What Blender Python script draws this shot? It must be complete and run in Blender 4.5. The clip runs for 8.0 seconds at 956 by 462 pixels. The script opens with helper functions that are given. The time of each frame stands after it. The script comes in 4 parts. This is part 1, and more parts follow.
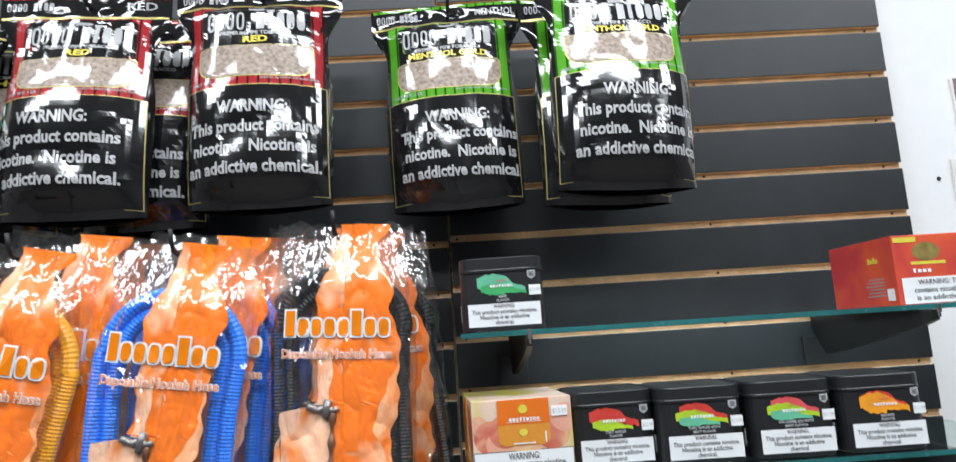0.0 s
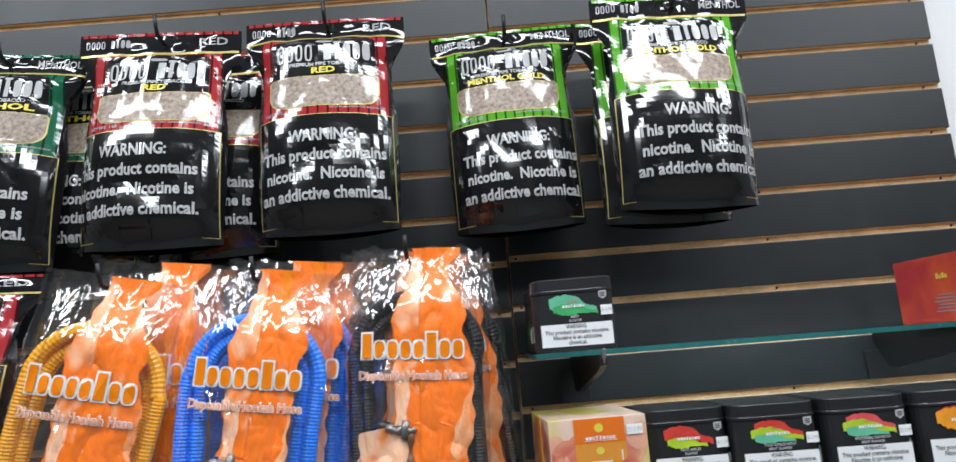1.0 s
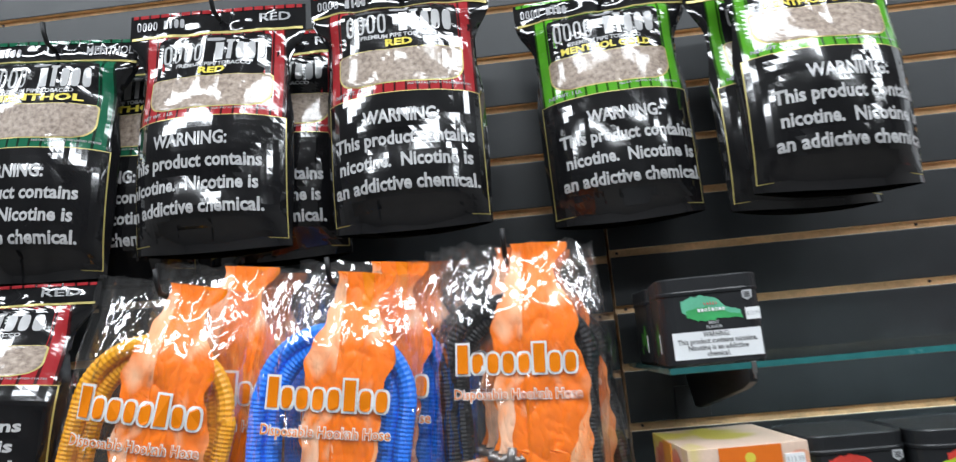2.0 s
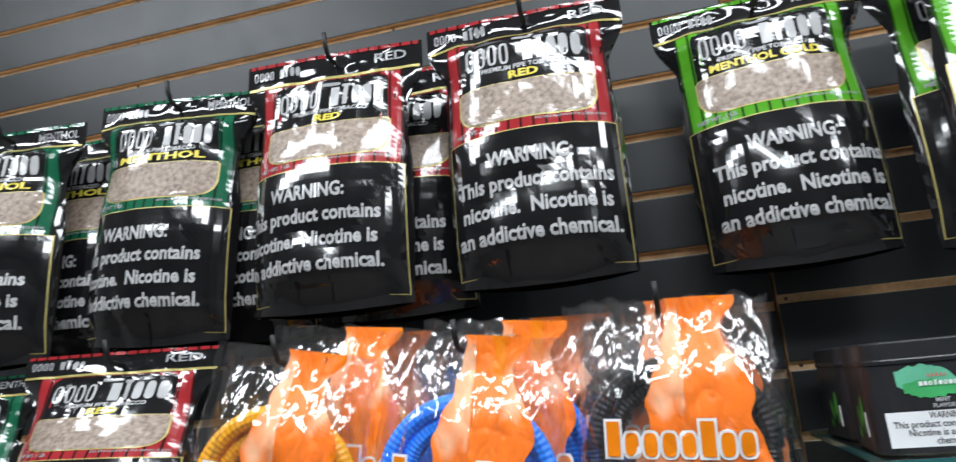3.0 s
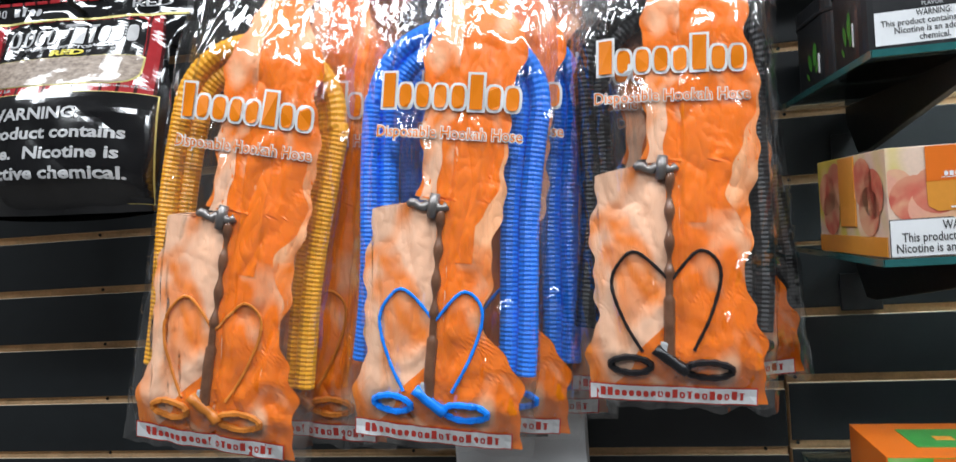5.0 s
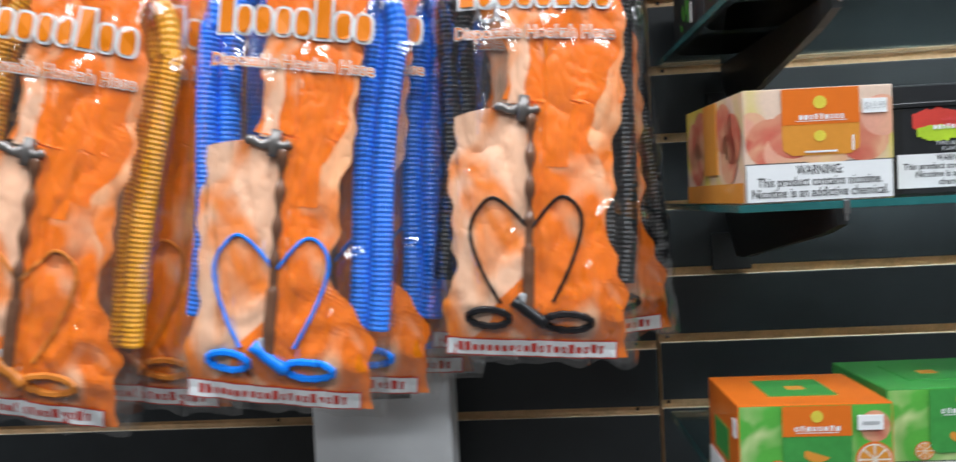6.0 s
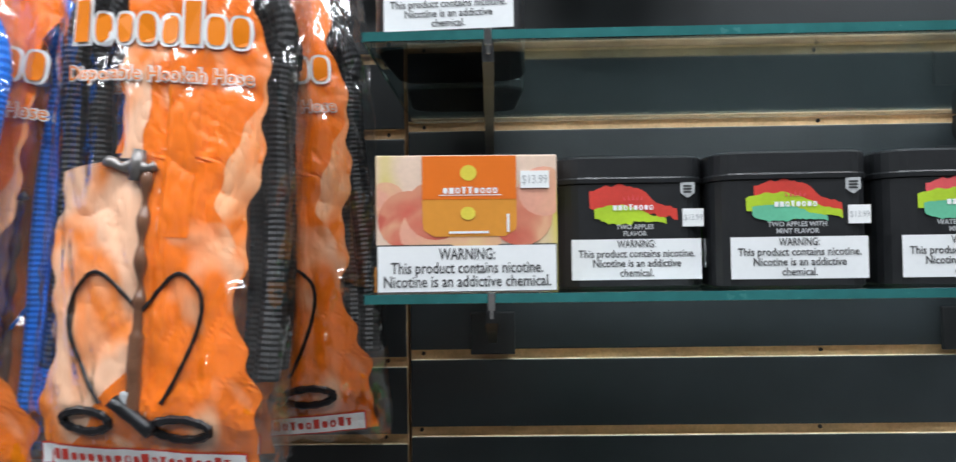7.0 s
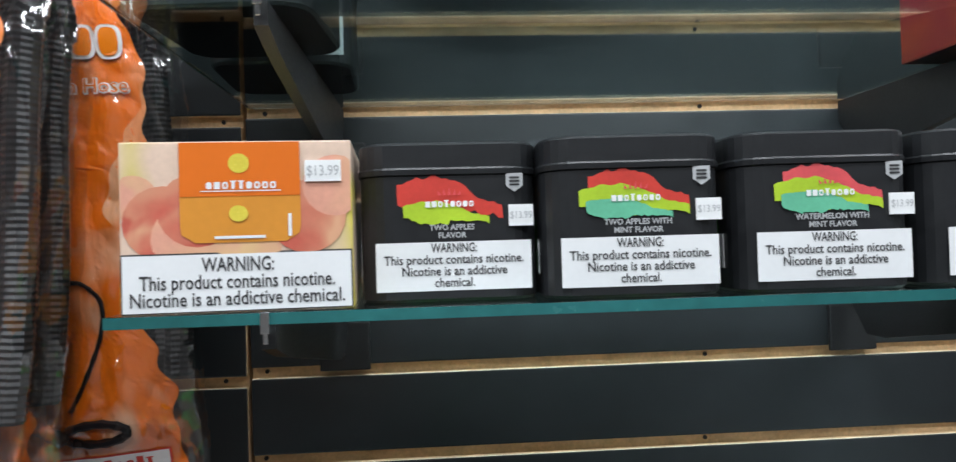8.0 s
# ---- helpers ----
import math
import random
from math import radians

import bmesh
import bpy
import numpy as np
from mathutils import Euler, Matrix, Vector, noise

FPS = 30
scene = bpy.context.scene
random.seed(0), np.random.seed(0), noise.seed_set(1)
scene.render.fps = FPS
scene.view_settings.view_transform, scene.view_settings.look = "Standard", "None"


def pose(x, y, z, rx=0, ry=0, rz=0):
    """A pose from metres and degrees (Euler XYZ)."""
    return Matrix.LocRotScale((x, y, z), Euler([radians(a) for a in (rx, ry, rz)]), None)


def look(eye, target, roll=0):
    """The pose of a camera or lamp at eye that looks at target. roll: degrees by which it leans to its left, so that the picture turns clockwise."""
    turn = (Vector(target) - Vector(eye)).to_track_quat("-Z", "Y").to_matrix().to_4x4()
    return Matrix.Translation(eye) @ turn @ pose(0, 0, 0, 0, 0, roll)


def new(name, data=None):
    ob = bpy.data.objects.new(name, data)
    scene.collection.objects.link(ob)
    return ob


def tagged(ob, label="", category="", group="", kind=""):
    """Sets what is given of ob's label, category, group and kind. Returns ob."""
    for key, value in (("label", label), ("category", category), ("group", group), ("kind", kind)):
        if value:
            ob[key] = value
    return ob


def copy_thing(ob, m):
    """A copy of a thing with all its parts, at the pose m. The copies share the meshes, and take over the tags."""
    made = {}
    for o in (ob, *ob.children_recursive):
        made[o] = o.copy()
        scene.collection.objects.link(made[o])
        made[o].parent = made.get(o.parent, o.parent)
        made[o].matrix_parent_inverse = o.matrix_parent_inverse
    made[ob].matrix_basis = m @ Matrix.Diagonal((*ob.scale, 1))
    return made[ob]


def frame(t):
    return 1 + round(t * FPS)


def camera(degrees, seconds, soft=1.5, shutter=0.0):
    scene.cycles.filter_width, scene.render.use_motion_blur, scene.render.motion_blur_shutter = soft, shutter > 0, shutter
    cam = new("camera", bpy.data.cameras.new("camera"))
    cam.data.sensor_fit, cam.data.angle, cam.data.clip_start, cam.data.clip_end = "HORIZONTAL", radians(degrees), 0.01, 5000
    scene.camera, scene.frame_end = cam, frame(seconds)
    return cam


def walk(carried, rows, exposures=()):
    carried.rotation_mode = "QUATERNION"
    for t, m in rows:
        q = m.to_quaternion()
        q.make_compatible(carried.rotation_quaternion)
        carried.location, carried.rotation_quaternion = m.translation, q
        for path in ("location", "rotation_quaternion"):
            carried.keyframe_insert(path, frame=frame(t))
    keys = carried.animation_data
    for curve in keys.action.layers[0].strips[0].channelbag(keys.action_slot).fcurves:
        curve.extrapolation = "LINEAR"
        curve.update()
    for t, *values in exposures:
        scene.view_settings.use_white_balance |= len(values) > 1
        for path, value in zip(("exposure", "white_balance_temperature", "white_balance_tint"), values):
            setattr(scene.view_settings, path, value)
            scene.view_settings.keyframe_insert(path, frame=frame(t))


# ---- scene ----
cam = camera(70.1, 8.0, soft=1.3, shutter=0.3)
PATH = [
    (0, (0.007, -1.031, 1.448), (0.08, 0.944, 1.753), -3.7),
    (0.5, (0.001, -1.048, 1.465), (0, 0.918, 1.831), -3.2),
    (1, (-0.05, -1.05, 1.461), (-0.037, 0.92, 1.806), -4.5),
    (1.2, (-0.07, -1.054, 1.452), (-0.072, 0.92, 1.774), -5.3),
    (2.3, (-0.136, -0.88, 1.507), (-0.281, 1.083, 1.862), -4.9),
    (2.5, (-0.149, -0.864, 1.525), (-0.29, 1.096, 1.897), -5),
    (2.7, (-0.146, -0.852, 1.541), (-0.369, 1.086, 1.961), -5.7),
    (3, (-0.138, -0.848, 1.53), (-0.6, 1.046, 1.973), -5.2),
    (3.2, (-0.144, -0.851, 1.526), (-0.656, 1.045, 1.906), -4.8),
    (3.5, (-0.157, -0.868, 1.477), (-0.659, 1.045, 1.769), -4.2),
    (3.7, (-0.16, -0.868, 1.461), (-0.572, 1.079, 1.674), -4.6),
    (4, (-0.182, -0.854, 1.403), (-0.5, 1.113, 1.574), -2.8),
    (4.5, (-0.202, -0.841, 1.373), (-0.568, 1.125, 1.393), -3.5),
    (4.7, (-0.2, -0.837, 1.36), (-0.577, 1.127, 1.363), -3.4),
    (5.8, (-0.188, -0.819, 1.311), (-0.373, 1.171, 1.229), -4.2),
    (6, (-0.152, -0.787, 1.306), (-0.277, 1.208, 1.223), -2.9),
    (6.2, (-0.103, -0.761, 1.299), (-0.2, 1.238, 1.282), -0.6),
    (6.5, (0, -0.724, 1.319), (-0.138, 1.271, 1.328), 0.2),
    (7, (0.085, -0.681, 1.321), (0.043, 1.318, 1.373), -0.8),
    (7.5, (0.128, -0.63, 1.324), (0.186, 1.369, 1.36), -1.5),
    (8, (0.166, -0.608, 1.325), (0.29, 1.388, 1.358), -1.7),
]
EXPOSURES = ((0, 0.03), (0.5, -0.14), (1.2, -0.16), (2.5, -0.12), (3.0, -0.12), (3.5, -0.32), (3.8, -0.4), (4.5, -0.26), (5.8, 0.0), (6.5, -0.03), (8.0, 0.05))
walk(cam, [(t, look(eye, target, roll)) for t, eye, target, roll in PATH], EXPOSURES)

# ---- world and light ----
world = bpy.data.worlds.new("shop_world")
scene.world = world
world.use_nodes = True
world.node_tree.nodes["Background"].inputs[0].default_value = (0.9, 0.95, 1.0, 1)
world.node_tree.nodes["Background"].inputs[1].default_value = 0.05


def tube_light(x, y, z, sx, sy, watts):
    """A fluorescent ceiling panel, as an area lamp that shines down."""
    lamp = bpy.data.lights.new("ceiling_tube", "AREA")
    lamp.shape, lamp.size, lamp.size_y, lamp.energy = "RECTANGLE", sx, sy, watts
    lamp.color = (0.88, 0.94, 1.0)
    ob = new("ceiling_tube", lamp)
    ob.matrix_world = pose(x, y, z)
    return ob


for lx in (-1.35, 0.15, 1.65):
    tube_light(lx, -0.80, 2.70, 1.15, 0.26, 20)
    tube_light(lx, -1.85, 2.70, 1.15, 0.22, 22)


# ---- materials ----
def mat(name, color, rough=0.5, metal=0.0, vary=0.15, scale=8.0, bump=0.0, bump_scale=60.0, coat=0.0, fold=0.0, fold_scale=14.0, alt=None, spec=0.5):
    """A procedural surface: colour that varies at two scales, fine bump and, for foil and film, broad folds."""
    m = bpy.data.materials.new(name)
    m.use_nodes = True
    nt = m.node_tree
    n, l = nt.nodes, nt.links
    b = n["Principled BSDF"]
    tc = n.new("ShaderNodeTexCoord")
    big, fine = n.new("ShaderNodeTexNoise"), n.new("ShaderNodeTexNoise")
    big.inputs["Scale"].default_value, fine.inputs["Scale"].default_value = scale, scale * 11
    big.inputs["Detail"].default_value = 4
    for t in (big, fine):
        l.new(tc.outputs["Object"], t.inputs["Vector"])
    add = n.new("ShaderNodeMath")
    add.operation = "MULTIPLY_ADD"
    l.new(fine.outputs["Fac"], add.inputs[0])
    add.inputs[1].default_value = 0.45
    l.new(big.outputs["Fac"], add.inputs[2])
    ramp = n.new("ShaderNodeMapRange")
    ramp.inputs["From Min"].default_value, ramp.inputs["From Max"].default_value = 0.45, 1.0
    l.new(add.outputs[0], ramp.inputs["Value"])
    mix = n.new("ShaderNodeMix")
    mix.data_type = "RGBA"
    l.new(ramp.outputs["Result"], mix.inputs["Factor"])
    c2 = alt or [c * (1 + vary) for c in color]
    mix.inputs["A"].default_value = (*[c * (1 - vary) for c in color], 1) if not alt else (*color, 1)
    mix.inputs["B"].default_value = (*c2, 1)
    l.new(mix.outputs["Result"], b.inputs["Base Color"])
    rr = n.new("ShaderNodeMapRange")
    rr.inputs["To Min"].default_value, rr.inputs["To Max"].default_value = rough * 0.85, min(1, rough * 1.2)
    l.new(fine.outputs["Fac"], rr.inputs["Value"])
    l.new(rr.outputs["Result"], b.inputs["Roughness"])
    b.inputs["Metallic"].default_value = metal
    b.inputs["Coat Weight"].default_value = coat
    b.inputs["Coat Roughness"].default_value = 0.035
    b.inputs["Specular IOR Level"].default_value = spec
    last = None
    if fold:
        f = n.new("ShaderNodeTexNoise")
        f.noise_type = "RIDGED_MULTIFRACTAL"
        f.inputs["Scale"].default_value, f.inputs["Detail"].default_value = fold_scale, 2.0
        f.inputs["Distortion"].default_value = 0.6
        l.new(tc.outputs["Object"], f.inputs["Vector"])
        last = n.new("ShaderNodeBump")
        last.inputs["Strength"].default_value, last.inputs["Distance"].default_value = fold, 0.004
        l.new(f.outputs["Fac"], last.inputs["Height"])
    if bump:
        g = n.new("ShaderNodeTexNoise")
        g.inputs["Scale"].default_value, g.inputs["Detail"].default_value = bump_scale, 5
        l.new(tc.outputs["Object"], g.inputs["Vector"])
        bb = n.new("ShaderNodeBump")
        bb.inputs["Strength"].default_value, bb.inputs["Distance"].default_value = bump, 0.002
        l.new(g.outputs["Fac"], bb.inputs["Height"])
        if last:
            l.new(last.outputs["Normal"], bb.inputs["Normal"])
        last = bb
    if last:
        l.new(last.outputs["Normal"], b.inputs["Normal"])
        if coat:
            l.new(last.outputs["Normal"], b.inputs["Coat Normal"])
    return m


def film(name, tint, gloss=0.6, fold=0.9, fold_scale=22.0):
    """Clear crinkled plastic: mostly see-through, with a glossy skin."""
    m = bpy.data.materials.new(name)
    m.use_nodes = True
    n, l = m.node_tree.nodes, m.node_tree.links
    n.remove(n["Principled BSDF"])
    out = n["Material Output"]
    tr, gl, mx, fr = n.new("ShaderNodeBsdfTransparent"), n.new("ShaderNodeBsdfGlossy"), n.new("ShaderNodeMixShader"), n.new("ShaderNodeFresnel")
    tr.inputs[0].default_value = (*tint, 1)
    gl.inputs["Roughness"].default_value = 0.09
    fr.inputs["IOR"].default_value = 1.75
    tc, f, g = n.new("ShaderNodeTexCoord"), n.new("ShaderNodeTexNoise"), n.new("ShaderNodeTexNoise")
    f.noise_type = "RIDGED_MULTIFRACTAL"
    f.inputs["Scale"].default_value, f.inputs["Detail"].default_value, f.inputs["Distortion"].default_value = fold_scale, 3.0, 1.2
    g.inputs["Scale"].default_value = fold_scale * 4
    mp = n.new("ShaderNodeMapping")
    mp.inputs["Scale"].default_value = (1.9, 1.9, 0.5)
    l.new(tc.outputs["Object"], mp.inputs["Vector"])
    l.new(mp.outputs["Vector"], f.inputs["Vector"])
    l.new(mp.outputs["Vector"], g.inputs["Vector"])
    b1, b2 = n.new("ShaderNodeBump"), n.new("ShaderNodeBump")
    b1.inputs["Strength"].default_value, b1.inputs["Distance"].default_value = fold, 0.011
    b2.inputs["Strength"].default_value, b2.inputs["Distance"].default_value = fold * 0.4, 0.002
    l.new(f.outputs["Fac"], b1.inputs["Height"])
    l.new(g.outputs["Fac"], b2.inputs["Height"])
    l.new(b1.outputs["Normal"], b2.inputs["Normal"])
    l.new(b2.outputs["Normal"], gl.inputs["Normal"])
    l.new(b2.outputs["Normal"], fr.inputs["Normal"])
    sc = n.new("ShaderNodeMath")
    sc.operation = "MULTIPLY_ADD"
    sc.inputs[1].default_value, sc.inputs[2].default_value = 1.0, gloss * 0.2
    l.new(fr.outputs[0], sc.inputs[0])
    l.new(sc.outputs[0], mx.inputs[0])
    l.new(tr.outputs[0], mx.inputs[1])
    l.new(gl.outputs[0], mx.inputs[2])
    # diffuse white on the creases: film haze, plus streaky shine put in as colour
    """creases that have turned milky"""
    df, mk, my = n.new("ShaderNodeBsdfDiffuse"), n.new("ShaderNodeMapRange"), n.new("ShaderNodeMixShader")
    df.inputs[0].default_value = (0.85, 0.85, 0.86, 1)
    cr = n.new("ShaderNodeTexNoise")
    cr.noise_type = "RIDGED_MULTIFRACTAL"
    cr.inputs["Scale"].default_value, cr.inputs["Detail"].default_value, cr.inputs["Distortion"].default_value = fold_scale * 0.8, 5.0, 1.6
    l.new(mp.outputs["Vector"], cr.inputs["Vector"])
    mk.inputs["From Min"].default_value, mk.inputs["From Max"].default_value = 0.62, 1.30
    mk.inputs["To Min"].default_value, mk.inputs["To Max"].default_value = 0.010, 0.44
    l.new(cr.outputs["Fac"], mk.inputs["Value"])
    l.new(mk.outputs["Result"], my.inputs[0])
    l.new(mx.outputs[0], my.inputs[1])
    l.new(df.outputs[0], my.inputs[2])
    l.new(my.outputs[0], out.inputs["Surface"])
    return m


def glass_mat(name, color, rough=0.02):
    m = bpy.data.materials.new(name)
    m.use_nodes = True
    b = m.node_tree.nodes["Principled BSDF"]
    b.inputs["Base Color"].default_value = (*color, 1)
    b.inputs["Roughness"].default_value = rough
    b.inputs["Transmission Weight"].default_value = 1.0
    b.inputs["IOR"].default_value = 1.5
    return m


def striped(name, color, dark, rough=0.12):
    """Printed foil with thin dark upright lines."""
    m = mat(name, color, rough, vary=0.12, scale=20, coat=0.7, fold=0.3, fold_scale=9)
    n, l = m.node_tree.nodes, m.node_tree.links
    b = n["Principled BSDF"]
    src = b.inputs["Base Color"].links[0].from_socket
    tc, w = n.new("ShaderNodeTexCoord"), n.new("ShaderNodeTexWave")
    w.wave_type, w.bands_direction = "BANDS", "X"
    w.inputs["Scale"].default_value = 24
    l.new(tc.outputs["Object"], w.inputs["Vector"])
    mr = n.new("ShaderNodeMapRange")
    mr.inputs["From Min"].default_value, mr.inputs["From Max"].default_value = 0.86, 0.94
    l.new(w.outputs["Fac"], mr.inputs["Value"])
    mx = n.new("ShaderNodeMix")
    mx.data_type = "RGBA"
    l.new(mr.outputs["Result"], mx.inputs["Factor"])
    l.new(src, mx.inputs["A"])
    mx.inputs["B"].default_value = (*dark, 1)
    l.new(mx.outputs["Result"], b.inputs["Base Color"])
    return m


def patchy(name, a, c, scale=18.0, lo=0.5, hi=0.58, rough=0.35, fold=0.3, stretch=(1, 1, 0.55)):
    """Two-colour print with soft-edged patches."""
    m = mat(name, a, rough, vary=0.12, scale=30, coat=0.12, fold=fold * 2.6, fold_scale=30)
    n, l = m.node_tree.nodes, m.node_tree.links
    b = n["Principled BSDF"]
    src = b.inputs["Base Color"].links[0].from_socket
    tc, mp, t = n.new("ShaderNodeTexCoord"), n.new("ShaderNodeMapping"), n.new("ShaderNodeTexNoise")
    mp.inputs["Scale"].default_value = stretch
    t.inputs["Scale"].default_value, t.inputs["Detail"].default_value, t.inputs["Distortion"].default_value = scale, 2.0, 0.8
    l.new(tc.outputs["Object"], mp.inputs["Vector"])
    l.new(mp.outputs["Vector"], t.inputs["Vector"])
    mr = n.new("ShaderNodeMapRange")
    mr.inputs["From Min"].default_value, mr.inputs["From Max"].default_value = lo, hi
    l.new(t.outputs["Fac"], mr.inputs["Value"])
    mx = n.new("ShaderNodeMix")
    mx.data_type = "RGBA"
    l.new(mr.outputs["Result"], mx.inputs["Factor"])
    l.new(src, mx.inputs["A"])
    mx.inputs["B"].default_value = (*c, 1)
    l.new(mx.outputs["Result"], b.inputs["Base Color"])
    return m


LAMINATE = mat("black_laminate", (0.014, 0.017, 0.019), 0.41, vary=0.3, scale=3, bump=0.06, bump_scale=400)
PALE_EDGE = mat("pale_cut_edge", (0.78, 0.68, 0.52), 0.6, vary=0.12, scale=30)
MDF = mat("raw_fibreboard", (0.64, 0.44, 0.25), 0.8, vary=0.3, scale=30, bump=0.3, bump_scale=300)
WHITE_WALL = mat("white_wall_paint", (0.78, 0.79, 0.8), 0.6, vary=0.04, scale=4, bump=0.08, bump_scale=250)
CEIL = mat("ceiling_paint", (0.45, 0.45, 0.45), 0.8, vary=0.05, scale=3, bump=0.1, bump_scale=90)
FLOOR_M = mat("shop_floor_vinyl", (0.16, 0.15, 0.14), 0.35, vary=0.2, scale=3, bump=0.05, bump_scale=80)
BLACK_METAL = mat("black_painted_steel", (0.009, 0.009, 0.010), 0.5, vary=0.2, scale=40, bump=0.05, bump_scale=500)
CHROME = mat("chrome", (0.75, 0.75, 0.76), 0.15, 1.0, vary=0.05, scale=60)
FOIL = mat("black_foil", (0.010, 0.010, 0.011), 0.08, vary=0.3, scale=12, coat=1.0, fold=0.5, fold_scale=11)
WARN = mat("black_foil_print", (0.008, 0.008, 0.009), 0.11, vary=0.3, scale=12, coat=0.9, fold=0.10, fold_scale=9)
PRINT_WHITE = mat("white_foil_print", (0.44, 0.44, 0.44), 0.25, vary=0.06, scale=60, coat=0.6, fold=0.2, fold_scale=9)
PRINT_GREY = mat("grey_foil_print", (0.34, 0.34, 0.35), 0.25, vary=0.1, scale=60, coat=0.6, fold=0.2, fold_scale=9)
PRINT_YELLOW = mat("yellow_foil_print", (0.75, 0.62, 0.08), 0.25, vary=0.08, scale=60, coat=0.6, fold=0.2, fold_scale=9)
GOLD_LINE = mat("gold_print_line", (0.50, 0.42, 0.14), 0.3, 0.3, vary=0.1, scale=60)
RED_STRIPE = striped("red_striped_foil", (0.36, 0.025, 0.03), (0.06, 0.004, 0.006))
GREEN_STRIPE = striped("green_striped_foil", (0.09, 0.36, 0.02), (0.015, 0.07, 0.004))
DARKGREEN_STRIPE = striped("dark_green_striped_foil", (0.01, 0.12, 0.06), (0.002, 0.025, 0.012))
TOBACCO = mat("cut_tobacco_behind_film", (0.13, 0.085, 0.06), 0.5, scale=190, alt=(0.50, 0.40, 0.32), coat=0.9, fold=0.15, fold_scale=9)
GLASS = glass_mat("shelf_glass", (0.66, 0.86, 0.84))
GLASS_EDGE = mat("ground_glass_edge", (0.02, 0.13, 0.13), 0.25, vary=0.3, scale=9, coat=0.5)
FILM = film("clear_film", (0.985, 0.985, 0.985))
"""tin, carton and label colours"""
TIN = mat("satin_black_tin", (0.016, 0.017, 0.019), 0.36, vary=0.2, scale=20, bump=0.04, bump_scale=500)
LABEL_WHITE = mat("white_label_paper", (0.80, 0.81, 0.82), 0.5, vary=0.04, scale=30)
INK = mat("black_ink", (0.03, 0.03, 0.032), 0.6, vary=0.1, scale=60)
STICKER = mat("price_sticker", (0.86, 0.87, 0.87), 0.45, vary=0.03, scale=40)
GREY_PRINT = mat("grey_print", (0.45, 0.46, 0.47), 0.5, vary=0.06, scale=60)
"""brush-stroke colours on the tins"""
PAINT_RED = mat("red_brush_print", (0.62, 0.05, 0.035), 0.45, vary=0.15, scale=40)
PAINT_PINK = mat("pink_red_brush_print", (0.70, 0.09, 0.10), 0.45, vary=0.15, scale=40)
PAINT_LIME = mat("lime_brush_print", (0.42, 0.60, 0.03), 0.45, vary=0.15, scale=40)
PAINT_MINT = mat("mint_brush_print", (0.13, 0.48, 0.30), 0.45, vary=0.15, scale=40)
PAINT_GREEN = mat("green_brush_print", (0.05, 0.38, 0.12), 0.45, vary=0.2, scale=40)
PAINT_ORANGE = mat("orange_brush_print", (0.85, 0.33, 0.02), 0.45, vary=0.2, scale=40)
LEAF = mat("leaf_green_print", (0.06, 0.25, 0.03), 0.5, vary=0.3, scale=60)
ORANGE = mat("orange_carton_print", (0.78, 0.17, 0.015), 0.3, vary=0.06, scale=10, coat=0.5)
AMBER = mat("amber_carton_print", (0.72, 0.29, 0.04), 0.3, vary=0.08, scale=20, coat=0.5)
PEACH = patchy("peach_fruit_print", (0.60, 0.13, 0.09), (0.74, 0.40, 0.24), 34, 0.40, 0.66, 0.3, 0.1, (1, 1, 1))
PEACH_PALE = patchy("pale_peach_print", (0.74, 0.36, 0.26), (0.76, 0.50, 0.26), 26, 0.40, 0.66, 0.3, 0.1, (1, 1, 1))
BLUSH = patchy("blush_print", (0.76, 0.56, 0.44), (0.66, 0.56, 0.10), 13, 0.50, 0.62, 0.3, 0.1, (1, 1, 1))
CARTON = mat("carton_board", (0.76, 0.74, 0.70), 0.5, vary=0.05, scale=30)
RED_CARTON = patchy("red_carton_print", (0.70, 0.10, 0.04), (0.50, 0.04, 0.05), 12, 0.40, 0.65, 0.35, 0.05, (1, 1, 1))
GREEN_CARTON = mat("green_carton_print", (0.05, 0.30, 0.06), 0.35, vary=0.2, scale=14, coat=0.4)
GREY_BOX = mat("pale_grey_board", (0.70, 0.71, 0.72), 0.5, vary=0.06, scale=5)
ART_ORANGE = patchy("orange_bag_print", (0.88, 0.225, 0.0), (0.88, 0.54, 0.33), 19, 0.50, 0.61)
ART_CREAM = patchy("cream_bag_print", (0.88, 0.58, 0.40), (0.88, 0.27, 0.02), 19, 0.46, 0.60)
ART_ORANGE_PALE = patchy("pale_orange_bag_print", (0.88, 0.50, 0.27), (0.88, 0.24, 0.0), 19, 0.40, 0.62)
ART_FLAT = mat("orange_bag_strip", (0.88, 0.23, 0.0), 0.35, vary=0.06, scale=12, coat=0.1, fold=0.5, fold_scale=22)
HOSE_YELLOW = mat("yellow_hose_plastic", (1.0, 0.47, 0.004), 0.3, vary=0.1, scale=30)
HOSE_BLUE = mat("blue_hose_plastic", (0.006, 0.25, 1.0), 0.3, vary=0.1, scale=30)
HOSE_BLACK = mat("black_hose_plastic", (0.012, 0.012, 0.014), 0.3, vary=0.1, scale=30)
HOSE_AMBER = mat("amber_print", (0.62, 0.20, 0.03), 0.35, vary=0.2, scale=30)
SILVER = mat("brown_stem_print", (0.20, 0.09, 0.05), 0.3, 0.1, vary=0.3, scale=60, coat=0.4)
